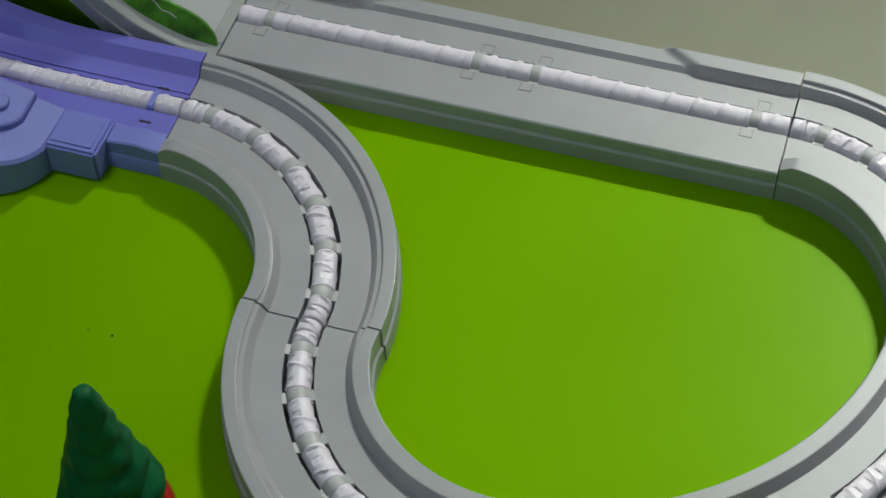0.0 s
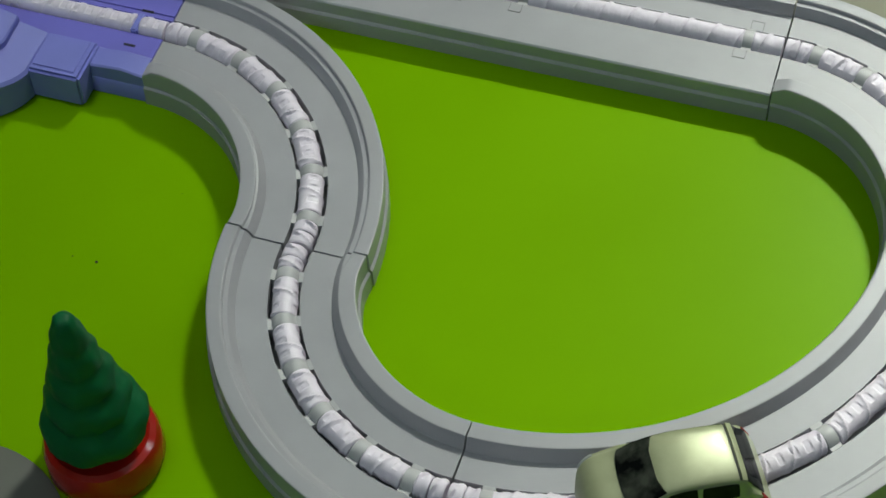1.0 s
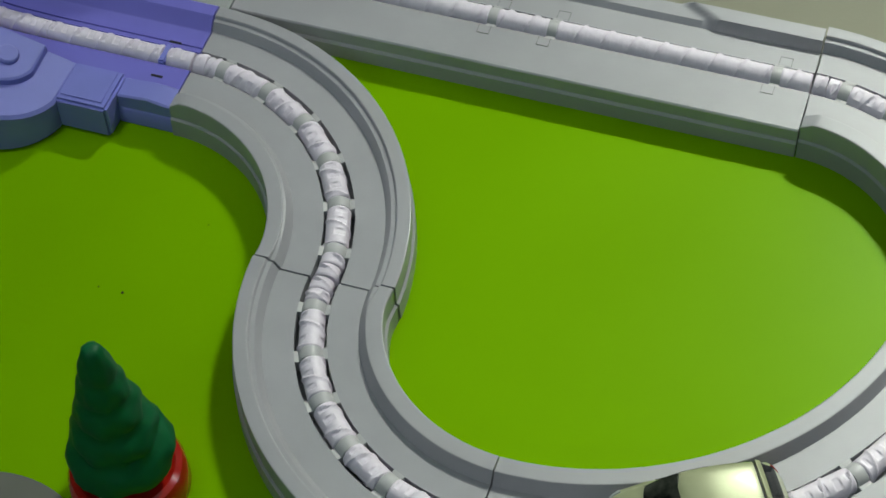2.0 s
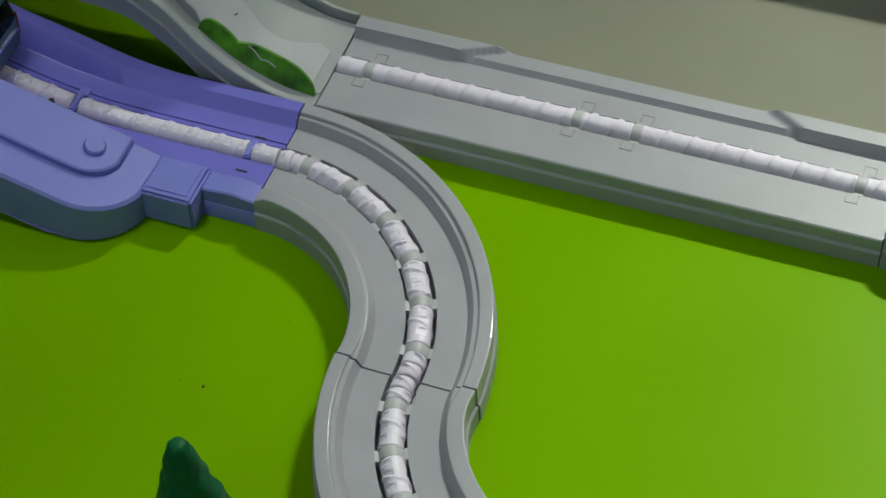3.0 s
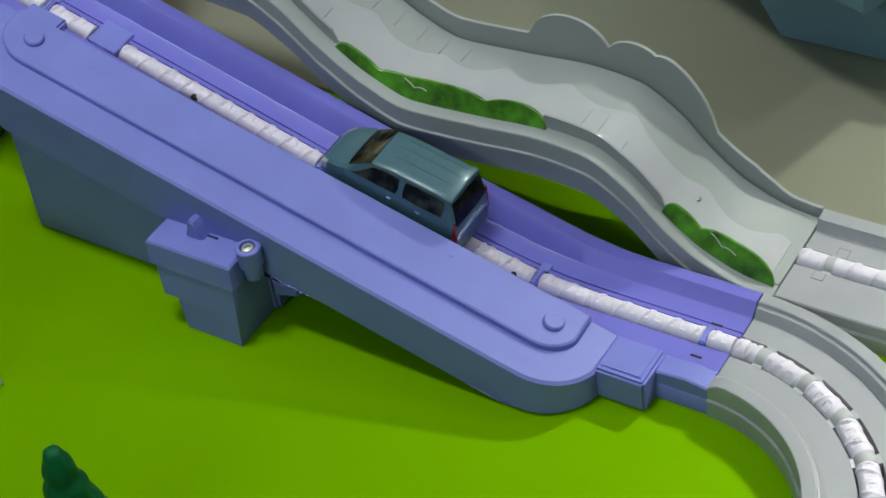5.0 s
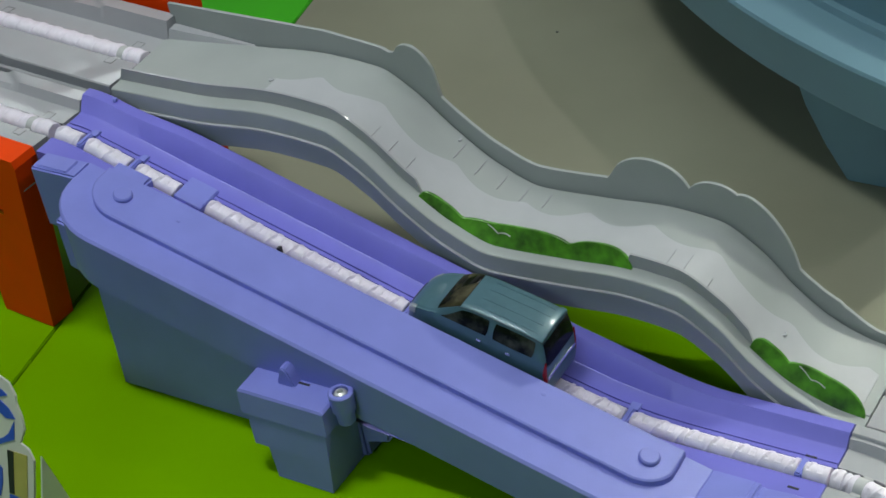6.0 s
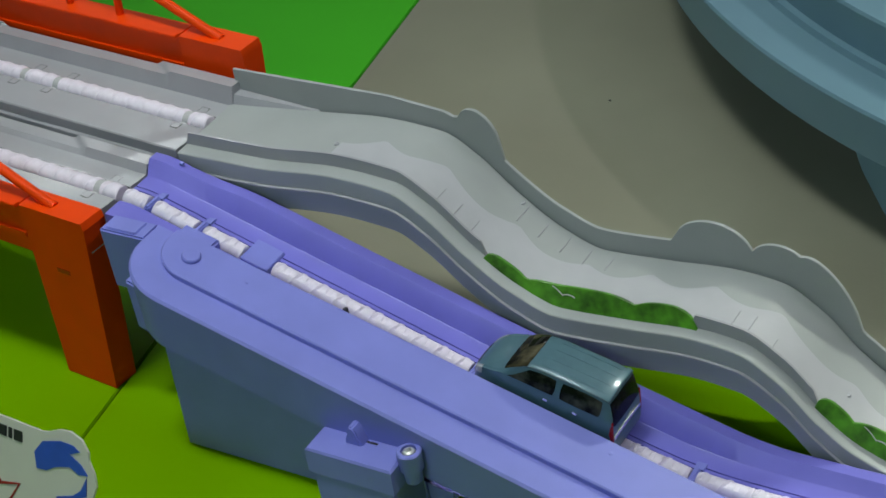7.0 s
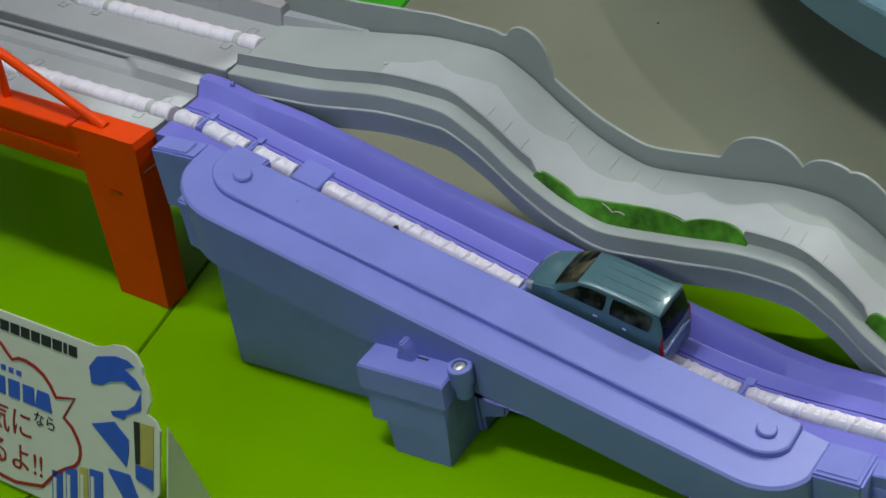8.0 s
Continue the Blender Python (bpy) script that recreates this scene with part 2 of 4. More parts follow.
def bead(p0, p1, r, pitch=0.0112, turn=0.0, deep=0.86):
    """A hollow screw-shaped roller from p0 to p1: a thin thread, and rows of square holes between its turns."""
    p0, p1 = Vector(p0), Vector(p1)
    d = p1 - p0
    long = d.length
    m = d.to_track_quat("Z", "Y").to_matrix()
    bm = bmesh.new()
    n, k = 30, max(8, round(long / 0.00055))
    rows = []
    for i in range(k + 1):
        s = long * i / k
        row = []
        for j in range(n):
            a = 2 * math.pi * j / n + turn
            ph = ((s / pitch + j / n + 0.25) % 1.0 - 0.5) * pitch
            rr = r * 0.97
            if abs(ph) < 0.0009:
                rr = r * (1.11 - 0.14 * abs(ph) / 0.0009)
            hole = (s + 0.0012) % (pitch / 2)
            if 0.0014 < hole < 0.0040 and 0.0016 < s < long - 0.0016 and j % 10 in (3, 4, 5, 6) and rr < r:
                rr = r * deep
            if i in (0, k):
                rr = r * 0.90
            row.append(bm.verts.new(p0 + m @ Vector((rr * math.cos(a), rr * math.sin(a), s))))
        rows.append(row)
    grid_faces(bm, rows)
    return bm


def along(path, s):
    """Point and way at s metres along a path."""
    ss = [r[5] for r in path]
    out = [float(np.interp(s, ss, [r[k] for r in path])) for k in range(5)]
    return Vector(out[:3]), Vector((out[3], out[4], 0)).normalized()


def run_of_rollers(owner, path, pieces, lift=0.0, mat=None, clip_mat=None, r=0.0048, clip_wide=0.0061, tabs=False):
    """pieces: (kind, length) in order along the path; kind r is a roller, c a clip, g a gap."""
    s = 0.0
    for kind, length in pieces:
        a, b = s + 0.0002, s + length - 0.0002
        s += length
        if kind == "g":
            continue
        p, w = along(path, a)
        q, _ = along(path, b)
        up = Vector((0, 0, ROAD - 0.0014 + lift))
        if kind == "r":
            part("roller", bead(p + up, q + up, r, 0.0112, 0.9 * len(owner.children), 0.93 if tabs else 0.87), mat or WHITE, owner, "", 30)
        else:
            mid, w = along(path, (a + b) / 2)
            side_way = Vector((-w.y, w.x, 0))
            bm = bmesh.new()
            rows = []
            top = ROAD + lift
            for e, shrink in ((p - w * 0.0004, 0.97), (p, 1.0), (q, 1.0), (q + w * 0.0004, 0.97)):
                row = [bm.verts.new(e + side_way * clip_wide + Vector((0, 0, top + 0.0001)))]
                for j in range(13):
                    t = math.pi * (0.09 + 0.82 * j / 12)
                    row.append(bm.verts.new(e + side_way * (r * 0.95 * shrink * math.cos(t)) + Vector((0, 0, top - 0.0014 + r * 0.93 * shrink * math.sin(t)))))
                row += [bm.verts.new(e + side_way * -clip_wide + Vector((0, 0, z))) for z in (top + 0.0001, top - 0.006)] + [bm.verts.new(e + side_way * clip_wide + Vector((0, 0, top - 0.006)))]
                rows.append(row)
            grid_faces(bm, rows)
            part("clip", bm, clip_mat or CLIP, owner)
            if tabs:
                for k in (-1, 1):
                    c = (p + q) / 2 + side_way * (clip_wide + 0.0022) * k + w * (0.0020 * k)
                    zt = ROAD + lift
                    plate = part("clip_tab", box(c.x - 0.0024, c.y - 0.0022, zt - 0.001, c.x + 0.0024, c.y + 0.0022, zt + 0.00012), GREY, owner)
                    for x0, x1, y0, y1 in ((-0.0026, -0.0024, -0.0024, 0.0024), (0.0024, 0.0026, -0.0024, 0.0024), (-0.0024, 0.0024, 0.0023 * k - 0.0001, 0.0023 * k + 0.0001)):
                        part("tab_gap", box(c.x + x0, c.y + y0, zt - 0.0010, c.x + x1, c.y + y1, zt + 0.00022), POND, plate)


def curve_pieces(length):
    ends = [("r", 0.0056), ("r", 0.0054), ("c", 0.0042)]
    long = (length - 2 * 0.0152 - 4 * 0.0044) / 5
    out = list(ends)
    for i in range(5):
        out += [("r", long), ("c", 0.0044)]
    return out[:-1] + ends[::-1]


def ease(x):
    x = min(1.0, max(0.0, x))
    return x * x * (3 - 2 * x)


def curved_track(path, label, start_left=1.0, start_right=1.0, end_left=1.0, end_right=1.0, outer="right", flare=None, inner_step=0.0):
    """flare: the end, start or end, at which the inner wall runs out to meet the next bend's outer wall."""
    total = path[-1][5]
    owner = thing("curved_road", label, "toy road", "grey toy road pieces")

    def profile(s):
        def f(a, b):
            return min(a + (1 - a) * ease(s / 0.008), b + (1 - b) * ease((total - s) / 0.008))
        run = s if flare == "start" else total - s
        inner = max(inner_step, ease(1 - run / 0.015)) if flare else inner_step
        return road_profile(f(start_left, end_left), f(start_right, end_right), 1.0 if outer == "left" else inner, 1.0 if outer == "right" else inner)
    part("road_body", sweep(path, profile), GREY, owner)
    run_of_rollers(owner, path, curve_pieces(total))
    return owner


def ellipse_path(cx, cy, a, b, a0, a1, n=40, power=2.0):
    """Part of an ellipse from angle a0 to a1 in degrees, with the length along it; a power under 2 flattens it between its ends."""
    def point(t):
        c, d = math.cos(radians(t)), math.sin(radians(t))
        return Vector((cx + a * math.copysign(abs(c) ** (2 / power), c), cy + b * math.copysign(abs(d) ** (2 / power), d)))
    rows, s, last = [], 0.0, None
    way = 1 if a1 > a0 else -1
    for i in range(n):
        t = a0 + (a1 - a0) * i / (n - 1)
        p = point(t)
        d = (point(t + 0.4) - point(t - 0.4)).normalized() * way
        s += (p - last).length if last else 0.0
        last = p
        rows.append((p.x, p.y, 0.0, d.x, d.y, s))
    return rows


C1, R1 = (-0.002, -0.1165), 0.0895
C2, R2 = (C1[0] + R1 + 0.0875, -0.1165), 0.0840
XE = 0.2405
Y_MID = -0.0543
BIG = (C2[0], Y_MID, 0.1475, Y_MID - C2[1] + R2)
curved_track(arc_path(*C1, R1, 89.8, 0.25), "pale grey plastic toy road curve with white rollers", 1.0, 0.30, outer="left", flare="end", inner_step=0.45)
curved_track(ellipse_path(*C2, 0.0880, R2, 180.25, 267.9), "pale grey plastic toy road curve beside the toy tree", flare="start")
curved_track(ellipse_path(*BIG, 268.95, 359.85, 60, 1.93), "wide pale grey toy road curve carrying a small car")
curved_track(ellipse_path(XE, Y_MID, BIG[0] + BIG[2] - XE, Y_FAR - Y_MID, 0.25, 89.8), "pale grey toy road curve joining the straight road", 1, 1, 0.45, 1.0)


def straight_profile(s, total, far_up=0.0):
    def h(u):
        lean = (u - 0.0172) / 0.0100
        end = max(ease((0.048 + 0.022 * lean - s) / 0.006), ease((s - (total - 0.0440 - 0.017 * lean)) / 0.006))
        return ROAD + 0.0022 + 0.0026 * end + far_up
    far = [(0.0055, ROAD - 0.0085), (0.0055, ROAD), (0.0172, ROAD)] + [(u, h(u)) for u in (0.0194, 0.0206, 0.0218, 0.0230, 0.0242, 0.0254, 0.0264)] + [(0.0272, h(0.0272) - 0.0008), (0.0271, 0.0094), (0.0276, 0.0086), (0.0278, 0)]
    near = [(0.0055, ROAD - 0.0085), (0.0055, ROAD), (0.0260, ROAD), (0.0266, ROAD - 0.0006), (0.0267, 0.0079), (0.0279, 0.0069), (0.0281, 0)]
    return far + [(-u, w) for u, w in near[::-1]]


def straight_track(x0, x1, yc, lift, label, far_up=0.0):
    owner = thing("straight_road", label, "toy road", "grey toy road pieces")
    n = 300
    path = line_path((x0, yc, 0), (x1, yc, 0), n)
    total = x1 - x0

    def profile(s):
        p = straight_profile(s, total, far_up)
        return [(u, w + lift if w > 0.001 else max(0.0, lift - 0.004)) for u, w in p]
    part("road_body", sweep(path, profile), GREY, owner)
    run_of_rollers(owner, path, [("r", 0.0125), ("c", 0.0035), ("r", total / 2 - 0.0125 - 0.0035 * 2 - 0.011), ("c", 0.0035), ("r", 0.022), ("c", 0.0035), ("r", total / 2 - 0.0125 - 0.0035 * 2 - 0.011), ("c", 0.0035), ("r", 0.0125)], lift, tabs=True)
    return owner


straight_track(0.0004, XE - 0.0004, Y_FAR, 0.0, "long straight grey toy road with a white screw down the middle")


# ---------------------------------------------------------------- the wavy downhill road
DOWN = [(-0.385, 0.1118), (-0.333, 0.1122), (-0.286, 0.1160), (-0.256, 0.1140), (-0.238, 0.1040), (-0.218, 0.0860), (-0.196, 0.0705), (-0.174, 0.0625),
        (-0.139, 0.0645), (-0.108, 0.0670), (-0.086, 0.0650), (-0.066, 0.0530), (-0.050, 0.0360), (-0.032, 0.0225), (-0.012, 0.0152), (0.0, ROAD)]


def down_z(x):
    return smooth_table(x, DOWN)


def crest_z(x):
    """Top of the far guard wall: the road's line, with round bumps above its two crests."""
    z = down_z(x) + 0.0113
    if x < -0.250:
        z = max(z, 0.1285 - 0.0042 * ease((x + 0.288) / 0.037))
    for c, half, top in ((-0.2368, 0.0122, 0.1285), (-0.119, 0.0198, 0.0903), (-0.0875, 0.0140, 0.0845), (-0.0645, 0.0150, 0.0765)):
        d = abs(x - c) / half
        if d < 1:
            z = max(z, down_z(c) + 0.008 + (top - down_z(c) - 0.008) * math.sqrt(1 - d * d) - ((0.3 if c < -0.2 else 0.9 if c > -0.07 else 0.0) * (x - c)))
    return z


BUSHES = ((-0.2130, -0.1075), (-0.0520, -0.0030))   # stretches whose near guard is a bush panel


def wavy_road():
    owner = thing("wavy_road", "pale grey plastic toy road running downhill in waves", "toy road", "grey toy road pieces")
    n = 150
    xs = [-0.3795 + 0.3791 * i / (n - 1) for i in range(n)]

    def skin(rows_of, mat, name, label=""):
        bm = bmesh.new()
        rows = [[bm.verts.new((x, y, z)) for y, z in rows_of(x)] for x in xs]
        grid_faces(bm, rows)
        part(name, bm, mat, owner, label)

    def deck(x):
        z = down_z(x)
        low = max(0.0005, z - 0.022)
        return [(0.0040, z - 0.0095), (0.0041, z - 0.0016), (0.0042, z - 0.0009), (0.0046, z - 0.0005), (0.0052, z - 0.0004), (0.0108, z - 0.0003), (0.0120, z - 0.0002), (0.030, z), (0.050, z + 0.0003), (0.0562, z + 0.0008), (0.0575, z - 0.002),
                (0.0575, low), (0.0040, low), (0.0040, z - 0.0104)]
    skin(deck, GREY_ROAD, "road_body")

    def lip(x):
        z = down_z(x) - 0.0095
        return [(0.0026, z - 0.0006), (0.0027, z - 0.0001), (0.0030, z), (0.0044, z), (0.0044, z - 0.0010), (0.0028, z - 0.0010), (0.0026, z - 0.0008)]
    skin(lip, GREY, "lower_lip")

    def near_guard(x):
        z = down_z(x)
        gap = any(a < x < b for a, b in BUSHES)
        h = 0.0 if gap else 0.0062 * ease((x + 0.3795) / 0.001) * (1 if x < -0.03 else ease((-0.006 - x) / 0.022)) + 0.0004
        return [(0.0122, z - 0.001), (0.0122, z + h), (0.0134, z + h), (0.0134, z - 0.001)]
    skin(near_guard, GREY, "near_guard")

    def far_guard(x):
        z, t = down_z(x), crest_z(x)
        if x > -0.03:
            t = down_z(x) + 0.0055 + 0.0045 * ease((-0.012 - x) / 0.018)
        # Unseen skirt below the guard, added to keep light off the board underneath.
        foot = max(0.0005, z - 0.034)
        return [(0.0578, foot), (0.0574, t - 0.0007), (0.0574, t - 0.0002), (0.0576, t), (0.0590, t), (0.0592, t - 0.0002), (0.0592, t - 0.0007), (0.0591, foot)]
    skin(far_guard, GREY_ROAD, "far_guard")

    def paint(x):
        z = down_z(x)
        edge = 0.041 - 0.006 * abs(math.sin(x * 95 + 1.1)) + 0.003 * math.sin(x * 31) - 0.006 * ease((-0.27 - x) / 0.05)
        rim = [(0.0142 + (edge - 0.0142) * k / 5) for k in range(6)]
        top = [(y, z + 0.00035 + (0.0008 * ease((y - 0.03) / 0.02))) for y in rim]
        return top + [(edge, z - 0.0004), (0.0142, z - 0.0004)]
    xs = [x for x in xs if -0.30 < x < -0.004]
    skin(paint, PALE, "pale_road_stripe", "pale snowy road stripe with a scalloped edge")

    def bush(bumps, leaf_x):
        x0, x1 = min(c - h for c, h, _ in bumps), max(c + h for c, h, _ in bumps)
        bm = bmesh.new()
        rows = []
        m = 60
        for i in range(m + 1):
            x = x0 + (x1 - x0) * i / m
            z = down_z(x)
            t = max([top * max(0.0, 1 - abs((x - c) / h) ** 2.6) ** 0.6 for c, h, top in bumps] + [0.0])
            back = 0.0106 + 0.50 * t
            rows.append([bm.verts.new((x, y, zz)) for y, zz in ((0.0102, z - 0.0012), (0.0104, z - 0.0004), (back - 0.0004, z - 0.0002 + t), (back, z + t), (back + 0.0010, z - 0.0003 + t), (0.0126, z - 0.0012))])
        grid_faces(bm, rows)
        ob = part("bush_panel", bm, BUSH, owner, "dark green moulded bush panel")
        top = bumps[1][2]
        for run, rise, fall, curl in ((-0.0056, 0.80, 1.7, 0.0), (0.0062, 0.56, 1.0, 0.07)):
            mb = bmesh.new()
            rows = []
            for q in range(9):
                u = q / 8
                x = leaf_x + run * (1 - u if run < 0 else u)
                h = top * (0.54 + (rise - 0.54) * (1 - u ** fall) + curl * math.sin(math.pi * u))
                z, y = down_z(x) + h, 0.0100 + 0.50 * h
                rows.append([mb.verts.new((x, y + dy, z + dz)) for dy, dz in ((-0.0001, 0.0), (0.0008, -0.0003), (0.0008, 0.0001), (0.0001, 0.0003))])
            grid_faces(mb, rows)
            part("leaf_line", mb, CLIP, ob, "pale curved leaf line")
    bush([(-0.2010, 0.0115, 0.0056), (-0.1630, 0.0320, 0.0094), (-0.1245, 0.0182, 0.0080)], -0.1740)
    bush([(-0.0430, 0.0098, 0.0080), (-0.0215, 0.0195, 0.0102)], -0.0265)
    bm = bmesh.new()
    rows = []
    for i in range(12):
        x = -0.3790 + 0.050 * i / 11
        z, h = down_z(x), 0.0046 * (1 - i / 11)
        rows.append([bm.verts.new((x, y, w)) for y, w in ((0.0500 + 0.006 * i / 11, z + 0.0004), (0.0518 + 0.0048 * i / 11, z + 0.0008 + h), (0.0573, z + 0.0010 + h), (0.0573, z))])
    grid_faces(bm, rows)
    part("end_ledge", bm, GREY, owner)
    for x, y in ((-0.0455, 0.030), (-0.215, 0.053), (-0.30, 0.030)):
        z = down_z(x)
        part("ejector_mark", lathe([(0.0014, -0.0002), (0.0013, 0.0005), (0.0009, 0.0005), (0.0008, 0.0003)], 14, (x, y, z + 0.0001)), PALE, owner)
    for x, y0, y1 in ((-0.238, 0.018, 0.026), (-0.230, 0.018, 0.026), (-0.222, 0.018, 0.026), (-0.212, 0.042, 0.055), (-0.202, 0.042, 0.055), (-0.191, 0.042, 0.055), (-0.180, 0.042, 0.055), (-0.168, 0.042, 0.055), (-0.094, 0.020, 0.030), (-0.086, 0.020, 0.030), (-0.0745, 0.016, 0.024)):
        z = down_z(x)
        part("tread_line", box(x - 0.0002, y0, z - 0.001, x + 0.0002, y1, z + 0.0006), GREY, owner)
    return owner


wavy_road()

# ---------------------------------------------------------------- the purple lifting ramp
RAMP = [(-0.400, HIGH_NEAR), (-0.383, 0.1040), (-0.365, 0.0990), (-0.345, 0.0925), (-0.300, 0.0780), (-0.250, 0.0620), (-0.200, 0.0458), (-0.150, 0.0302),
        (-0.125, 0.0228), (-0.100, 0.0168), (-0.080, 0.0144), (-0.060, ROAD), (0.0, ROAD)]


def ramp_z(x):
    return smooth_table(x, RAMP)


def cover_z(x):
    return 0.0200 + 0.287 * (-x - 0.060)


def lifting_ramp():
    owner = thing("lifting_ramp", "purple plastic toy lifting ramp with a white screw drive", "toy ramp")
    n = 120
    xs = [-0.3895 + 0.3873 * i / (n - 1) for i in range(n)]
    bm = bmesh.new()
    rows = []
    for x in xs:
        z = ramp_z(x)
        wall = 0.0055 + 0.0060 * ease((-0.055 - x) / 0.06) * (1 - 0.65 * ease((-0.325 - x) / 0.04))
        low = max(0.0005, z - 0.014)
        pts = [(0.0008, low), (0.0010, z + wall - 0.0006), (0.0003, z + wall), (-0.0052, z + wall), (-0.0060, z + wall - 0.0006), (-0.0098, z + 0.0004), (-0.0106, z), (-0.0190, z), (-0.0190, z - 0.0016), (-0.0197, z - 0.0016), (-0.0197, z), (-0.0218, z), (-0.0218, z - 0.0085),
               (-0.0322, z - 0.0085), (-0.0322, z), (-0.0440, z), (-0.0445, low)]
        rows.append([bm.verts.new((x, y, w)) for y, w in pts])
    grid_faces(bm, rows)
    part("channel", bm, PURPLE_DEEP, owner)

    # near cover with its skirt: outline rounded at both ends
    def outline(inset=0.0, x_lo=-0.3570, x_hi=-0.046, y_in=-0.0436, y_out=-0.0848, r_lo=0.028, r_hi=0.026):
        pts = [(x_lo + inset, y_in)]
        for k in range(10):
            a = radians(180 + 90 * k / 9)
            pts.append((x_lo + r_lo + (r_lo - inset) * math.cos(a), y_out + r_lo + (r_lo - inset) * math.sin(a)))
        m = 24
        for k in range(1, m):
            pts.append((x_lo + r_lo + (x_hi - r_hi - x_lo - r_lo) * k / m, y_out + inset))
        for k in range(10):
            a = radians(270 + 75 * k / 9)
            pts.append((x_hi - r_hi + (r_hi - inset) * math.cos(a), y_out + r_hi + (r_hi - inset) * math.sin(a)))
        pts.append((x_hi - inset * 0.5 - 0.001, y_in))
        return pts

    def shell(rings, top_face=True):
        bm = bmesh.new()
        rows = [[bm.verts.new(p) for p in ring] for ring in rings]
        grid_faces(bm, rows)
        return bm
    base, mid = outline(), outline(0.0012)
    skirt = 0.0310

    def drop(x):
        return 0.0253 + 0.0040 * ease((-0.170 - x) / 0.02)
    part("cover", shell([[(x, y, max(0.0016, cover_z(x) - drop(x))) for x, y in base], [(x, y, max(0.004, cover_z(x) - 0.0012)) for x, y in base], [(x, y, cover_z(x)) for x, y in mid]]), PURPLE, owner, "", 30)
    pl = outline(0, -0.345, -0.0585, -0.0436, -0.0688, 0.018, 0.015)
    pl2 = outline(0.0008, -0.345, -0.0585, -0.0436, -0.0688, 0.018, 0.015)
    part("raised_panel", shell([[(x, y, cover_z(x) - 0.001) for x, y in pl], [(x, y, cover_z(x) + 0.0026) for x, y in pl], [(x, y, cover_z(x) + 0.0032) for x, y in pl2]]), PURPLE, owner, "", 30)
    tilt = Euler((0, math.atan(0.287), 0)).to_matrix().to_4x4()
    for x in (-0.0705, -0.3290):
        b = lathe([(0.0046, -0.001), (0.0046, 0.0022), (0.0040, 0.0029)], 20)
        ob = part("pin", b, PURPLE, owner)
        ob.matrix_local = Matrix.Translation((x, -0.0555, cover_z(x) + 0.0023)) @ tilt
    for x, y in ((-0.300, -0.0540), (-0.121, -0.0500)):
        ob = part("dimple", lathe([(0.0010, -0.0006), (0.0011, 0.0002), (0.0007, 0.0003)], 10), PURPLE, owner)
        ob.matrix_local = Matrix.Translation((x, y, cover_z(x) + 0.0032)) @ tilt

    # supporting block, switch box and feet
    part("support_block", prism([(-0.3425, 0.0005), (-0.2000, 0.0005), (-0.2000, cover_z(-0.2) - skirt + 0.002), (-0.3395, cover_z(-0.3395) - skirt + 0.002)], -0.0780, -0.012, 0.0015, "y"), PURPLE, owner)
    part("end_support", prism([(-0.352, cover_z(-0.352) - skirt - 0.002), (-0.333, cover_z(-0.333) - skirt - 0.004), (-0.333, cover_z(-0.333) - 0.006), (-0.352, cover_z(-0.352) - 0.006)], -0.0785, -0.030, 0.001, "y"), PURPLE, owner)
    bm = bmesh.new()
    rings = []
    for z, x0, x1, y0 in ((0.0005, -0.2330, -0.2035, -0.1030), (0.0170, -0.2350, -0.2025, -0.1022), (0.0172, -0.2425, -0.2025, -0.1022), (0.0300, -0.2435, -0.2022, -0.1012), (0.0335, -0.2435, -0.2022, -0.1010),
                          (0.0338, -0.2462, -0.2008, -0.1016), (0.0452, -0.2470, -0.2014, -0.1004), (0.0462, -0.2462, -0.2024, -0.0996)):
        rings.append([bm.verts.new(p) for p in ((x0, y0, z), (x1, y0, z), (x1, -0.077, z), (x0, -0.077, z))])
    grid_faces(bm, rings)
    sw = part("switch_box", bm, PURPLE, owner, "", 20)
    part("switch_lever", prism([(-0.2320, 0.0455), (-0.2220, 0.0455), (-0.2238, 0.0505), (-0.2250, 0.0548), (-0.2262, 0.0558), (-0.2280, 0.0556), (-0.2292, 0.0545), (-0.2300, 0.0505)], -0.0905, -0.0835, 0.0008, "y"), PURPLE, sw)
    part("switch_slot", box(-0.2330, -0.0872, 0.0455, -0.2165, -0.0860, 0.04635), BLACK, sw)
    part("screw_boss", lathe([(0.0040, 0.030), (0.0042, 0.036), (0.0054, 0.037), (0.0057, 0.0462), (0.0050, 0.0468), (0.0036, 0.0468), (0.0034, 0.0440)], 24, (-0.1980, -0.0892, 0.0042)), PURPLE, owner)
    part("screw", lathe([(0.0033, 0.0435), (0.0033, 0.0448), (0.0026, 0.0460), (0.0013, 0.0465), (0.0011, 0.0450)], 20, (-0.1980, -0.0892, 0.0046)), STEEL, owner, "shiny steel cross-head screw")
    part("side_foot", prism([(-0.2010, 0.0098), (-0.1875, 0.0142), (-0.1864, 0.0150), (-0.1835, 0.0290), (-0.1835, 0.0340), (-0.2010, 0.0400)], -0.0785, -0.050, 0.0015, "y"), PURPLE, owner)

    # lower end: latch box and side wall
    part("latch_box", box(-0.0480, -0.0645, 0.0005, -0.0250, -0.0430, 0.0170, 0.0012), PURPLE, owner)
    part("latch_lid", box(-0.0462, -0.0620, 0.0165, -0.0275, -0.0440, 0.0176, 0.0005), PURPLE, owner)
    bm = bmesh.new()
    rows = []
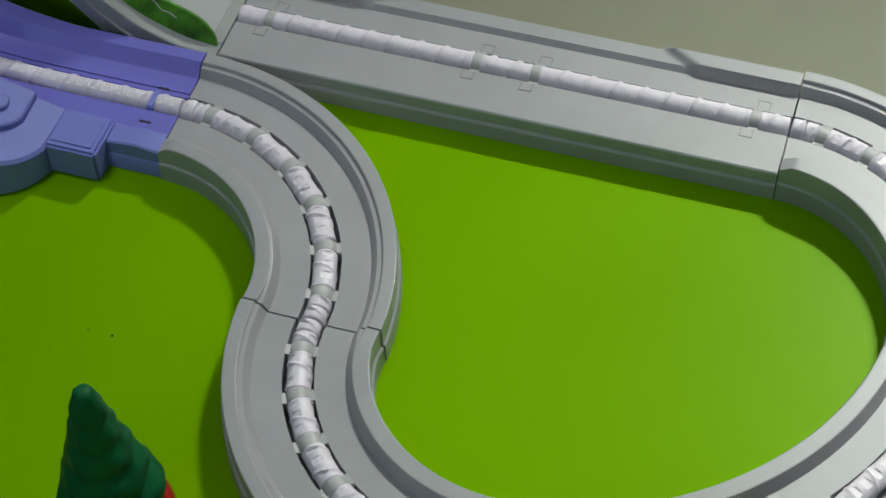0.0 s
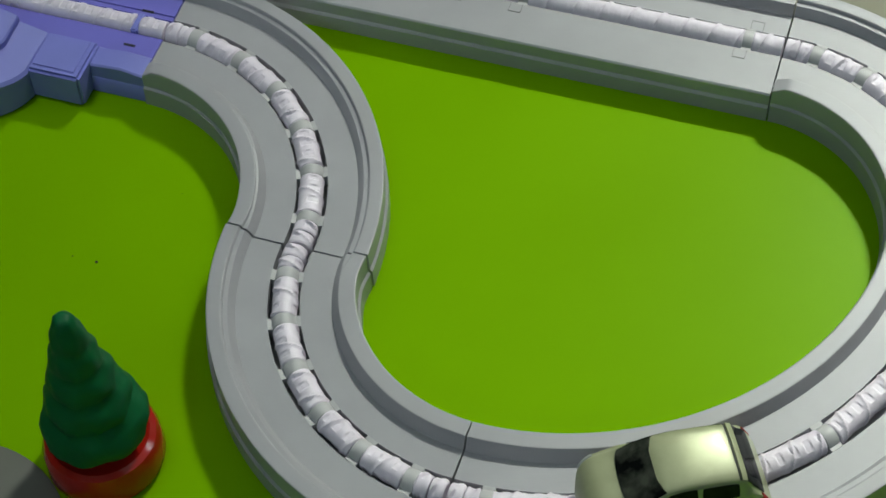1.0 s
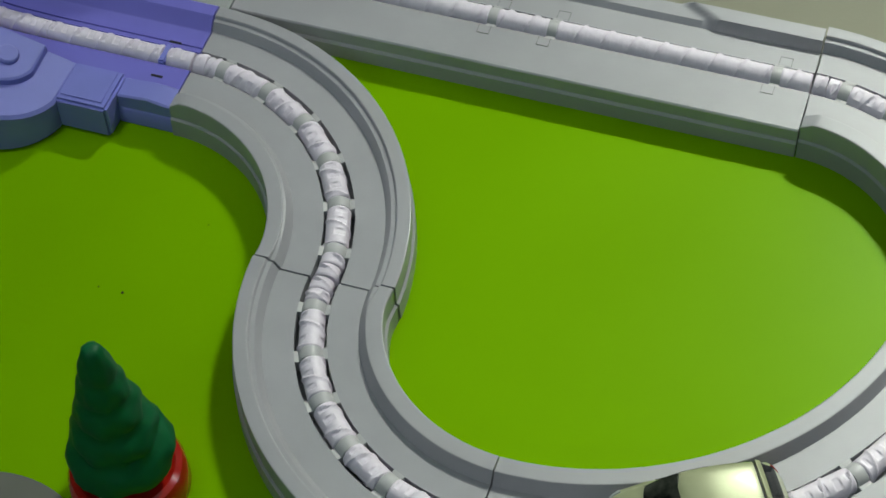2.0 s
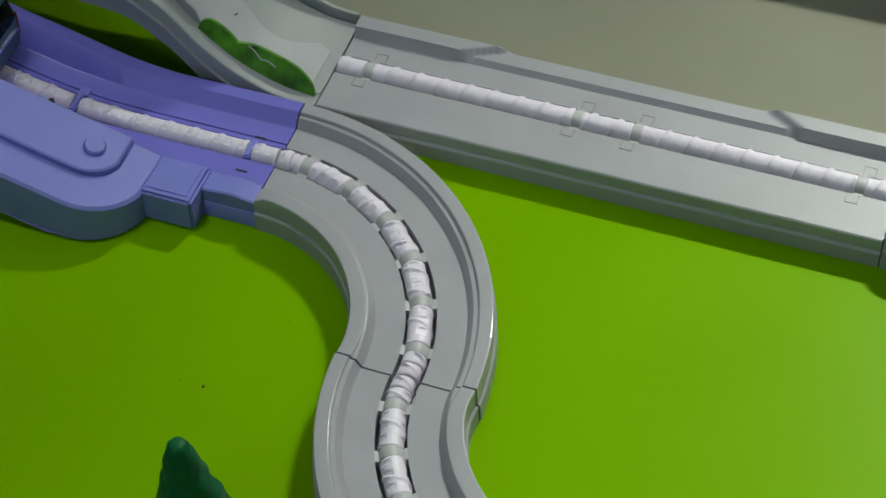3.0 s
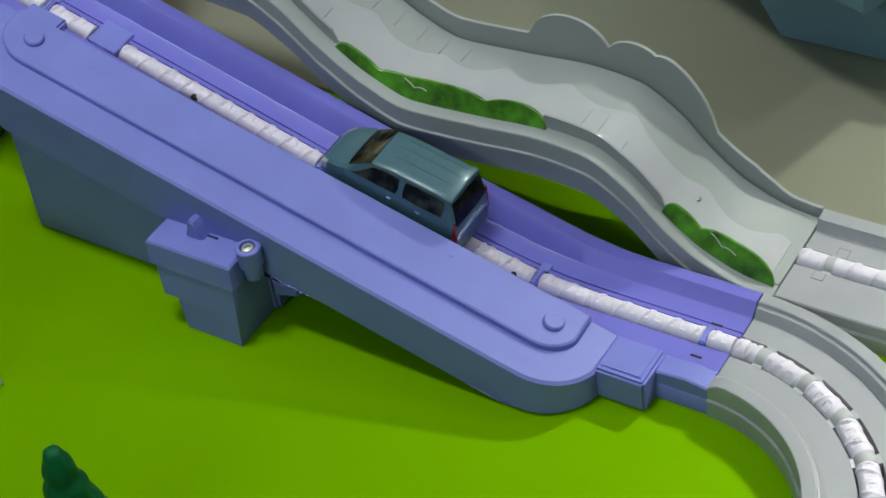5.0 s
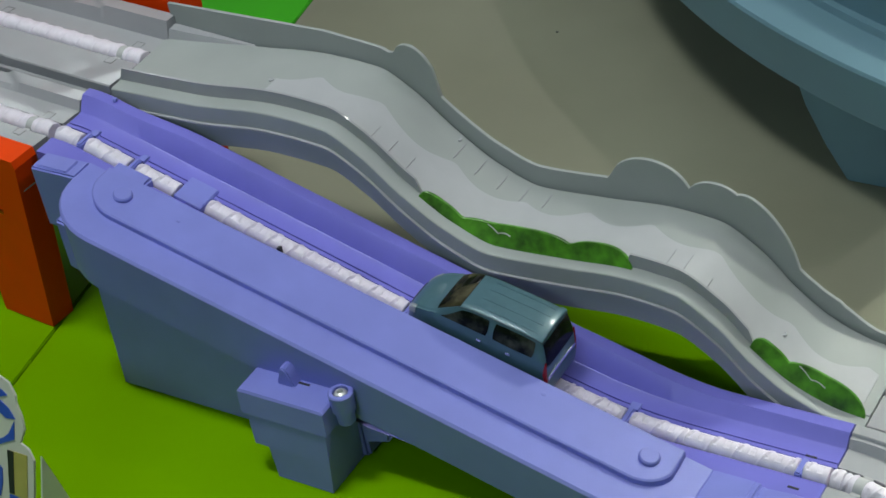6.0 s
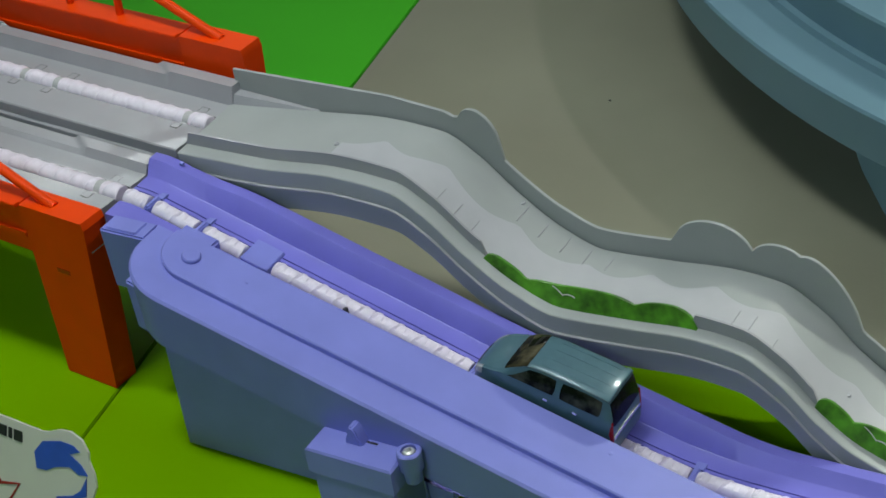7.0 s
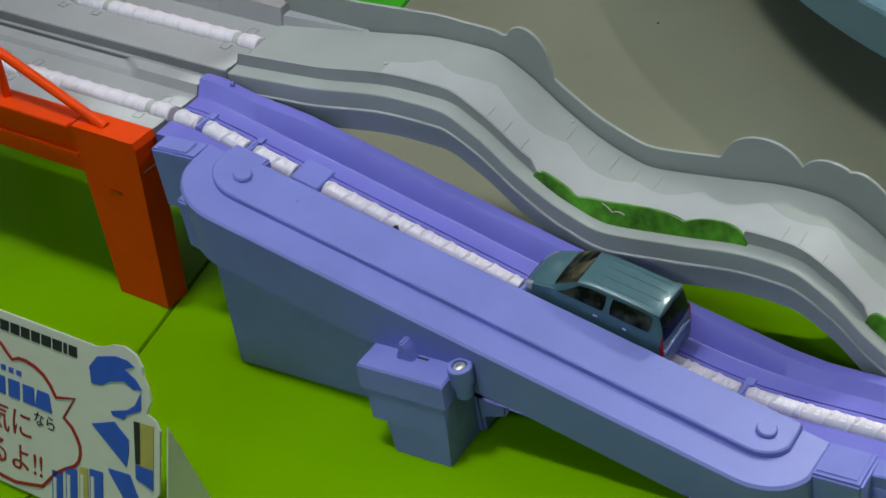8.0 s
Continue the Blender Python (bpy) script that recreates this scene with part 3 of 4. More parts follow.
    for x, h in ((-0.0252, 0.0148), (-0.012, 0.0160), (-0.0022, 0.0142)):
        rows.append([bm.verts.new((x, y, z)) for y, z in ((-0.0400, 0.0005), (-0.0548, 0.0005), (-0.0545, 0.0076), (-0.0539, 0.0084), (-0.0538, h - 0.0006), (-0.0530, h), (-0.0440, h), (-0.0430, ROAD))])
    grid_faces(bm, rows)
    part("side_wall", bm, PURPLE, owner)
    # Black bars paint the shade inside two slots; no openings are cut.
    for y in (-0.0192, -0.0388):
        part("slot_mark", box(-0.0165, y - 0.0005, ROAD - 0.002, -0.0115, y + 0.0005, ROAD + 0.00025), BLACK, owner)
    # upper end box
    part("upper_latch_box", box(-0.3835, -0.0560, 0.0710, -0.3560, -0.0430, 0.1050, 0.0010), PURPLE, owner)
    part("upper_latch_lid", box(-0.3800, -0.0545, 0.1046, -0.3620, -0.0450, 0.1058, 0.0004), PURPLE, owner)
    part("far_pin", lathe([(0.0012, 0), (0.0012, 0.0012), (0.0008, 0.0016)], 10, (-0.372, -0.0022, ramp_z(-0.372) + 0.0085)), PURPLE, owner)

    # white screws in the channel
    def rod(x0, x1):
        a, b = Vector((x0, Y_RAMP, ramp_z(x0) - 0.0012)), Vector((x1, Y_RAMP, ramp_z(x1) - 0.0012))
        part("roller", bead(a, b, 0.0045, 0.0117, 0.7, 0.87), WHITE, owner, "", 22)
    for a, b in ((-0.3890, -0.3755), (-0.3720, -0.3490), (-0.3445, -0.3225), (-0.3060, -0.2545), (-0.2545, -0.2035), (-0.1990, -0.1480), (-0.1480, -0.1220), (-0.1220, -0.0970), (-0.0930, -0.0670), (-0.0670, -0.0165), (-0.0135, -0.0026)):
        rod(a, b)
    for x in (-0.3738, -0.3468, -0.2012, -0.0950, -0.0150):
        z = ramp_z(x)
        part("clip", box(x - 0.0016, Y_RAMP - 0.0052, z - 0.006, x + 0.0016, Y_RAMP + 0.0052, z + 0.0018, 0.0007), PURPLE, owner)
        if x < -0.05:
            part("clip_tab", box(x - 0.0024, Y_RAMP + 0.0052, z - 0.003, x + 0.0024, Y_RAMP + 0.0098, z + 0.0004), PURPLE, owner)
    part("access_plate", prism([(-0.3215, ramp_z(-0.3215) + 0.0014), (-0.3070, ramp_z(-0.307) + 0.0014), (-0.3070, ramp_z(-0.307) - 0.002), (-0.3215, ramp_z(-0.3215) - 0.002)], Y_RAMP - 0.0052, Y_RAMP + 0.0105, 0.0004, "y"), PURPLE, owner)
    for x in (-0.2650, -0.1680, -0.1040):
        z = ramp_z(x)
        part("screw_mark", prism([(x - 0.0015, z + 0.0005), (x + 0.0016, z), (x + 0.0004, z + 0.0022), (x - 0.0012, z + 0.0022)], Y_RAMP - 0.0050, Y_RAMP - 0.0015, 0, "y"), BLACK, owner)
    return owner


lifting_ramp()

# ---------------------------------------------------------------- the bridge
BRIDGE_TURN = Euler((0, 0, radians(-5))).to_matrix().to_4x4()


def turn_bridge(owner, x, y):
    """The bridge and its lanes stand a little askew to the ramp: turned about the point where they join it."""
    owner.matrix_world = Matrix.Translation((x, y, 0)) @ BRIDGE_TURN @ Matrix.Translation((-x, -y, 0)) @ Matrix.Translation(owner.location)


turn_bridge(straight_track(-0.3805 - 0.244, -0.3805, Y_FAR, HIGH_FAR - ROAD, "straight grey toy road on the orange bridge", 0.0055), -0.3805, 0.0200)
turn_bridge(straight_track(-0.3905 - 0.244, -0.3905, Y_RAMP, HIGH_NEAR - ROAD, "straight grey toy road leading off the purple ramp"), -0.3905, -0.0120)


def bridge_side(y0, y1, top, label, dx=0.0, shift=0.0):
    owner = thing("bridge_side", label, "toy bridge", "orange bridge sides")
    part("beam", prism([(-0.66, top - 0.030), (-0.436, top - 0.030), (-0.436, top), (-0.66, top)], y0, y1, 0.0012, "y"), ORANGE, owner)
    for x, way in ((-0.4155, 1), (-0.655, -1)):
        bm = bmesh.new()
        rows = []
        for z, a, b in ((0.0005, x - 0.0245 * way, x + 0.0105 * way), (top - 0.004, x - 0.0205 * way, x + 0.0235 * way), (top, x - 0.0205 * way, x + 0.0225 * way)):
            rows.append([bm.verts.new(p) for p in ((a, y0 - 0.0008, z), (b, y0 - 0.0008, z), (b, y1 + 0.0008, z), (a, y1 + 0.0008, z))])
        grid_faces(bm, rows)
        post = part("post", bm, ORANGE, owner, "", 20)
        # Dark red strip paints the shade of a recess that isn't cut.
        part("post_slot", box(x - 0.006, y0 - 0.0011, top - 0.036, x + 0.003, y0 - 0.0005, top - 0.0335), RED, post)
    part("beam_rib", box(-0.655, y0 - 0.0016, top - 0.019, -0.437, y0 - 0.0002, top - 0.0165), ORANGE, owner)
    yc = (y0 + y1) / 2
    part("diagonal_rod", tube((-0.4180 + shift, yc, top - 0.001), (-0.5450 + shift, yc, top + 0.0535), 0.0026), ORANGE, owner)
    part("top_rod", tube((-0.5440 + shift, yc, top + 0.0530), (-0.650, yc, top + 0.0530), 0.0026), ORANGE, owner)
    for x in (-0.4890, -0.5270):
        part("upright_rod", tube((x - 0.0020 + shift, yc, top - 0.001), (x + 0.0010 + shift, yc, top + (-0.4180 - x) * 0.43), 0.0022), ORANGE, owner)
    part("top_flange", box(-0.655, y0 - 0.0028, top - 0.0012, -0.437, y0 + 0.001, top + 0.0008, 0.0004), ORANGE, owner)
    owner.location.x = dx
    return owner


turn_bridge(bridge_side(-0.0565, -0.0435, 0.1060, "orange plastic toy bridge side with posts and rods"), -0.394, -0.050)
turn_bridge(bridge_side(0.0640, 0.0770, 0.1362, "orange plastic toy bridge side behind the road", 0.0165, 0.0055), -0.375, 0.068)

# ---------------------------------------------------------------- the round tower behind
def arc_lathe(profile, a0, a1, centre, n=90):
    """A closed profile of (radius, height) turned from angle a0 to a1, with flat ends."""
    bm = bmesh.new()
    rows = []
    for i in range(n + 1):
        a = radians(a0 + (a1 - a0) * i / n)
        rows.append([bm.verts.new((centre[0] + r * math.cos(a), centre[1] + r * math.sin(a), z)) for r, z in profile])
    grid_faces(bm, rows)
    return bm


def tower():
    owner = thing("spiral_tower", "blue-grey plastic round toy tower with stepped tiers", "toy tower")
    cx, cy, r = TOWER
    for k in range(4):
        z = 0.058 + 0.0255 * k
        rr = r + 0.004 - 0.034 * k
        part("tier", arc_lathe([(rr - 0.07, z - 0.002), (rr - 0.0015, z), (rr, z + 0.0015), (rr, z + 0.0260), (rr - 0.0012, z + 0.0275), (rr - 0.0250, z + 0.0275), (rr - 0.0252, z + 0.0267), (rr - 0.0285, z + 0.0267),
                                (rr - 0.0298, z + 0.0300), (rr - 0.07, z + 0.0300)], 110, 253, (cx, cy)), BLUE, owner)
    part("foot", prism([(-0.077, 0.0005), (0.50, 0.0005), (0.50, 0.055), (0.010, 0.055), (0.010, 0.060), (-0.103, 0.060), (-0.098, 0.042), (-0.088, 0.020)], 0.184, 0.240, 0.001, "y"), BLUE, owner)
    part("core", arc_lathe([(r - 0.20, 0.0005), (r - 0.16, 0.0005), (r - 0.16, 0.17), (r - 0.20, 0.17)], 110, 253, (cx, cy), 60), BLUE, owner)
    panel = part("front_panel", box(0.062, 0.1805, 0.004, 0.30, 0.1835, 0.042, 0.0004), PAPER, owner, "white framed front panel")
    part("panel_face", box(0.066, 0.1800, 0.008, 0.296, 0.1806, 0.038), BLACK, panel, "dark face of the front panel")
    part("panel_patch", box(0.080, 0.1796, 0.014, 0.290, 0.1801, 0.036), RED, panel, "plain red patch on the panel")
    return owner


TOWER = (0.130, 0.625, 0.500)
tower()


# ---------------------------------------------------------------- toy trees
def toy_tree():
    owner = thing("toy_tree", "dark green plastic toy tree on a round red base", "toy tree", "toy trees")
    part("base", lathe([(0.0200, 0.0002), (0.0212, 0.003), (0.0208, 0.0120), (0.0196, 0.0152), (0.0175, 0.0163), (0.0158, 0.0158), (0.0120, 0.0150), (0.0095, 0.0240), (0.0060, 0.0245)], 40), RED, owner, "glossy red plastic base")
    prof, z, r = [(0.004, 0.0215), (0.0140, 0.0218)], 0.0225, 0.0192
    for k in range(5):
        h = 0.0133 - 0.0008 * k
        for q in range(6):
            a = math.pi * q / 5
            prof.append((r * (0.93 + 0.07 * math.sin(a)) - 0.0010 * q / 5, z + h * q / 6))
        z += h
        r *= 0.80 - 0.02 * k
    prof += [(0.0042, z + 0.001), (0.0034, z + 0.004), (0.0018, z + 0.0052)]
    bm = lathe(prof, 40)
    for v in bm.verts:
        a = math.atan2(v.co.y, v.co.x)
        w = 1 + 0.035 * math.sin(5 * a + v.co.z * 420) + 0.02 * math.sin(9 * a - v.co.z * 230)
        v.co.x *= w
        v.co.y *= w
    part("foliage", bm, TREE, owner, "lumpy dark green plastic foliage", 60)
    return owner


tree = toy_tree()
tree.location = (0.0495, -0.2130, 0)
copy_thing(tree, pose(-0.0700, -0.2200, 0, 0, 0, 70))
copy_thing(tree, pose(-0.1740, -0.2350, 0, 0, 0, 150))
tagged(part("grey_disc", lathe([(0.0425, 0.0003), (0.0425, 0.0012), (0.0420, 0.0015)], 64, (0.010, -0.2630, 0)), POND), "flat dark grey disc lying on the green board", "disc")


# ---------------------------------------------------------------- toy cars
class CarSkin:
    """A car's outer skin as a function of the way along it (0 front, 1 back) and round it (-8 to 8, 0 at the roof's middle)."""

    def __init__(self, length, width, rows, belt, floor=0.0042):
        self.length, self.half, self.rows, self.belt, self.floor = length, width / 2, rows, belt, floor

    def section(self, s):
        cols = list(zip(*self.rows))
        w, zr, wr = (smooth_table(s, list(zip(cols[0], cols[k]))) for k in (1, 2, 3))
        w *= self.half
        wr *= self.half
        zb = min(self.belt, zr - 0.0010)
        z0 = self.floor
        return [(0.0, zr + 0.0004), (wr * 0.55, zr + 0.0002), (wr * 0.90, zr - 0.0003), (wr, zr - 0.0010 * min(1, (zr - zb) / 0.002)), (wr + (w * 0.97 - wr) * 0.5, (zr - 0.001 + zb) / 2),
                (w * 0.97, zb), (w, z0 + (zb - z0) * 0.62), (w * 0.995, z0 + (zb - z0) * 0.22), (w * 0.93, z0)]

    def at(self, s, v):
        sec = self.section(s)
        a = min(7.9999, abs(v))
        i = int(a)
        t = a - i
        y = sec[i][0] * (1 - t) + sec[i + 1][0] * t
        z = sec[i][1] * (1 - t) + sec[i + 1][1] * t
        return Vector((-self.length / 2 + s * self.length, y if v > 0 else -y, z))

    def out(self, s, v, d):
        e = 0.004
        p = self.at(s, v)
        ds = self.at(min(1, s + e), v) - self.at(max(0, s - e), v)
        dv = self.at(s, v + 0.05) - self.at(s, v - 0.05)
        n = ds.cross(dv)
        n = n.normalized() if n.length else Vector((0, 0, 1))
        mid = Vector((p.x, 0, self.floor + 0.006))
        if n.dot(p - mid) < 0:
            n = -n
        return p + n * d

    def body(self):
        bm = bmesh.new()
        ss = sorted({round(k / 60, 4) for k in range(61)} | {0.005, 0.995})
        vs = [v * 0.5 for v in range(-16, 17)]
        rows = [[bm.verts.new(self.at(s, v)) for v in vs] for s in ss]
        grid_faces(bm, rows)
        return bm

    def patch(self, s0, s1, v0, v1, d=0.0003, lead=(0, 0), thick=0.0006, bow=0.0, soft=0.0):
        """A panel over part of the skin; lead shifts its start at v0 and at v1, bow swings its middle forward, soft rounds its corners."""
        bm = bmesh.new()
        rows, n = [], 12
        for i in range(n + 1):
            row_out, row_in = [], []
            for j in range(n + 1):
                p, q = 2 * i / n - 1, 2 * j / n - 1
                p, q = p * math.sqrt(1 - soft * q * q), q * math.sqrt(1 - soft * p * p)
                v = v0 + (v1 - v0) * (q + 1) / 2
                a = s0 + lead[0] + (lead[1] - lead[0]) * (q + 1) / 2
                s = min(0.999, a + (s1 - a) * (p + 1) / 2 - bow * (1 - q * q))
                row_out.append(bm.verts.new(self.out(s, v, d)))
                row_in.append(bm.verts.new(self.out(s, v, d - thick)))
            rows.append(row_out + row_in[::-1])
        grid_faces(bm, rows)
        return bm


def toy_car(name, label, paint, skin, windows, panels, wheels, radius, wide):
    owner = thing(name, label, "toy car", "toy cars")
    body = part("body", skin.body(), paint, owner, "", 40)
    for s0, s1, v0, v1, lead, glassy in windows:
        part("window", skin.patch(s0, s1, v0, v1, 0.00025, lead, 0.0006, (0.045 if s0 < 0.5 else -0.004) if v0 == -v1 else 0.0, 0.10), glassy, body, "dark tinted window", 50)
    for pname, mat, s0, s1, v0, v1, d, text in panels:
        part(pname, skin.patch(s0, s1, v0, v1, d, (0, 0), d + 0.0006), mat, body, text, 50)
    for x in wheels:
        for side_way in (-1, 1):
            c = Vector((-skin.length / 2 + x * skin.length, side_way * (wide / 2 - 0.0024), radius))
            rot = Matrix.Translation(c) @ Euler((math.pi / 2 * -side_way, 0, 0)).to_matrix().to_4x4()
            tyre = part("wheel", lathe([(radius * 0.62, 0.0018), (radius * 0.9, 0.0023), (radius, 0.0016), (radius, -0.0016), (radius * 0.6, -0.002)], 24), RUBBER, owner, "black toy tyre")
            tyre.matrix_local = rot
            part("rim", lathe([(radius * 0.64, 0.0010), (radius * 0.60, 0.0019), (radius * 0.40, 0.0014), (radius * 0.18, 0.0019)], 16), CHROME, tyre, "silver wheel rim")
        part("wheel_arch", tube((-skin.length / 2 + x * skin.length, -wide / 2 - 0.0001, radius + 0.0006), (-skin.length / 2 + x * skin.length, wide / 2 + 0.0001, radius + 0.0006), radius * 1.12, 24), BLACK, owner)
    return owner


VAN_SKIN = CarSkin(0.0740, 0.0290, [(0.0, 0.34, 0.0112, 0.30), (0.010, 0.52, 0.0138, 0.44), (0.030, 0.69, 0.0168, 0.58), (0.07, 0.84, 0.0196, 0.71), (0.12, 0.935, 0.0216, 0.80), (0.19, 0.985, 0.0236, 0.86), (0.285, 1.0, 0.0288, 0.85), (0.375, 1.0, 0.0322, 0.80), (0.50, 1.0, 0.0335, 0.79),
                                    (0.80, 1.0, 0.0339, 0.79), (0.895, 0.99, 0.0332, 0.79), (0.940, 0.98, 0.0272, 0.82), (0.966, 0.97, 0.0205, 0.88), (0.985, 0.96, 0.0145, 0.90), (1.0, 0.92, 0.0105, 0.88)], 0.0232)
van = toy_car("toy_van", "teal metallic toy minivan driving up the purple ramp", VAN, VAN_SKIN,
              [(0.225, 0.372, -2.85, 2.80, (0, 0), TINT_GLASS), (0.290, 0.570, 3.22, 4.90, (0.095, -0.040), SEAT_GLASS), (0.290, 0.570, -3.22, -4.90, (0.095, -0.040), SEAT_GLASS),
               (0.605, 0.875, 3.22, 4.90, (0, 0), SEAT_GLASS), (0.605, 0.875, -3.22, -4.90, (0, 0), SEAT_GLASS), (0.910, 0.964, -2.75, 2.75, (0, 0), DARK_GLASS)],
              [("headlight", LAMP_CLEAR, 0.020, 0.085, 3.2, 5.6, 0.0003, "clear headlight"), ("headlight", LAMP_CLEAR, 0.020, 0.085, -3.2, -5.6, 0.0003, "clear headlight"),
               ("tail_light", LAMP_RED, 0.955, 0.988, 3.3, 5.8, 0.0004, "red tail light"), ("tail_light", LAMP_RED, 0.955, 0.988, -3.3, -5.8, 0.0004, "red tail light"),
               ("rear_strip", CHROME, 0.9815, 0.9865, -2.6, 2.6, 0.0005, "thin chrome strip"), ("roof_spoiler", VAN, 0.872, 0.902, -2.8, 2.8, 0.0009, ""), ("roof_gap", BLACK, 0.9020, 0.9075, -2.9, 2.9, 0.0002, ""),
               ("door_handle", CHROME, 0.512, 0.540, 5.38, 5.54, 0.0004, "small bright door handle"), ("door_handle", CHROME, 0.512, 0.540, -5.38, -5.54, 0.0004, "small bright door handle"),
               ("door_handle", CHROME, 0.708, 0.736, 5.38, 5.54, 0.0004, "small bright door handle"), ("door_handle", CHROME, 0.708, 0.736, -5.38, -5.54, 0.0004, "small bright door handle"),
               ("grille", BLACK, 0.004, 0.022, -1.9, 1.9, 0.0003, "black front grille"), *[("roof_rib", VAN, 0.46, 0.86, v - 0.10, v + 0.10, 0.00018, "") for v in (-1.5, -0.5, 0.5, 1.5)],
               ("roof_seam", BLACK, 0.36, 0.90, 2.86, 2.98, 0.0001, ""), ("roof_seam", BLACK, 0.36, 0.90, -2.86, -2.98, 0.0001, "")],
              (0.19, 0.79), 0.0058, 0.0287)
VAN_X = -0.1630
ang = math.atan2(ramp_z(VAN_X - 0.02) - ramp_z(VAN_X + 0.02), 0.04)
van.matrix_world = Matrix.Translation((VAN_X, Y_RAMP, ramp_z(VAN_X) + 0.0010)) @ Euler((0, ang - 0.035, 0)).to_matrix().to_4x4()

HATCH_SKIN = CarSkin(0.0625, 0.0288, [(0.0, 0.50, 0.0105, 0.48), (0.015, 0.72, 0.0132, 0.66), (0.045, 0.88, 0.0158, 0.80), (0.10, 0.97, 0.0178, 0.86), (0.22, 1.0, 0.0196, 0.87), (0.32, 1.0, 0.0238, 0.83), (0.43, 1.0, 0.0272, 0.78), (0.56, 1.0, 0.0280, 0.77),
                                      (0.76, 1.0, 0.0272, 0.76), (0.825, 0.98, 0.0262, 0.76), (0.895, 0.97, 0.0212, 0.80), (0.950, 0.95, 0.0162, 0.86), (0.978, 0.92, 0.0125, 0.88), (1.0, 0.84, 0.0098, 0.82)], 0.0192)
hatch = toy_car("toy_hatchback", "champagne silver toy hatchback standing on the wide curve", SILVER, HATCH_SKIN,
                [(0.250, 0.425, -2.80, 2.80, (0, 0), SEAT_GLASS), (0.330, 0.575, 3.22, 4.85, (0.10, -0.04), DARK_GLASS), (0.330, 0.575, -3.22, -4.85, (0.10, -0.04), DARK_GLASS),
                 (0.600, 0.800, 3.3, 4.75, (0, 0), DARK_GLASS), (0.600, 0.800, -3.3, -4.75, (0, 0), DARK_GLASS), (0.842, 0.940, -2.95, 2.95, (0, 0), DARK_GLASS)],
                [("headlight", LAMP_CLEAR, 0.03, 0.11, 3.2, 5.2, 0.0003, "clear headlight"), ("headlight", LAMP_CLEAR, 0.03, 0.11, -3.2, -5.2, 0.0003, "clear headlight"),
                 ("tail_light", LAMP_RED, 0.925, 0.975, 3.4, 5.4, 0.0004, "red tail light"), ("tail_light", LAMP_RED, 0.925, 0.975, -3.4, -5.4, 0.0004, "red tail light"),
                 ("roof_spoiler", SILVER, 0.812, 0.838, -2.8, 2.8, 0.0008, ""), ("roof_gap", BLACK, 0.803, 0.810, -2.8, 2.8, 0.0002, ""),
                 ("bonnet_edge", BLACK, 0.236, 0.243, -2.7, 2.7, 0.0001, ""),
                 ("door_handle", CHROME, 0.50, 0.54, 5.35, 5.60, 0.0004, "small bright door handle"), ("door_handle", CHROME, 0.50, 0.54, -5.35, -5.60, 0.0004, "small bright door handle")],
                (0.19, 0.79), 0.0056, 0.0283)
t_car = 298.4
px, py = BIG[0] + BIG[2] * math.cos(radians(t_car)), BIG[1] + BIG[3] * math.sin(radians(t_car))
dx, dy = -BIG[2] * math.sin(radians(t_car)), BIG[3] * math.cos(radians(t_car))
hatch.matrix_world = Matrix.Translation((px, py, ROAD + 0.0008)) @ Euler((0, 0, math.atan2(dy, dx))).to_matrix().to_4x4()


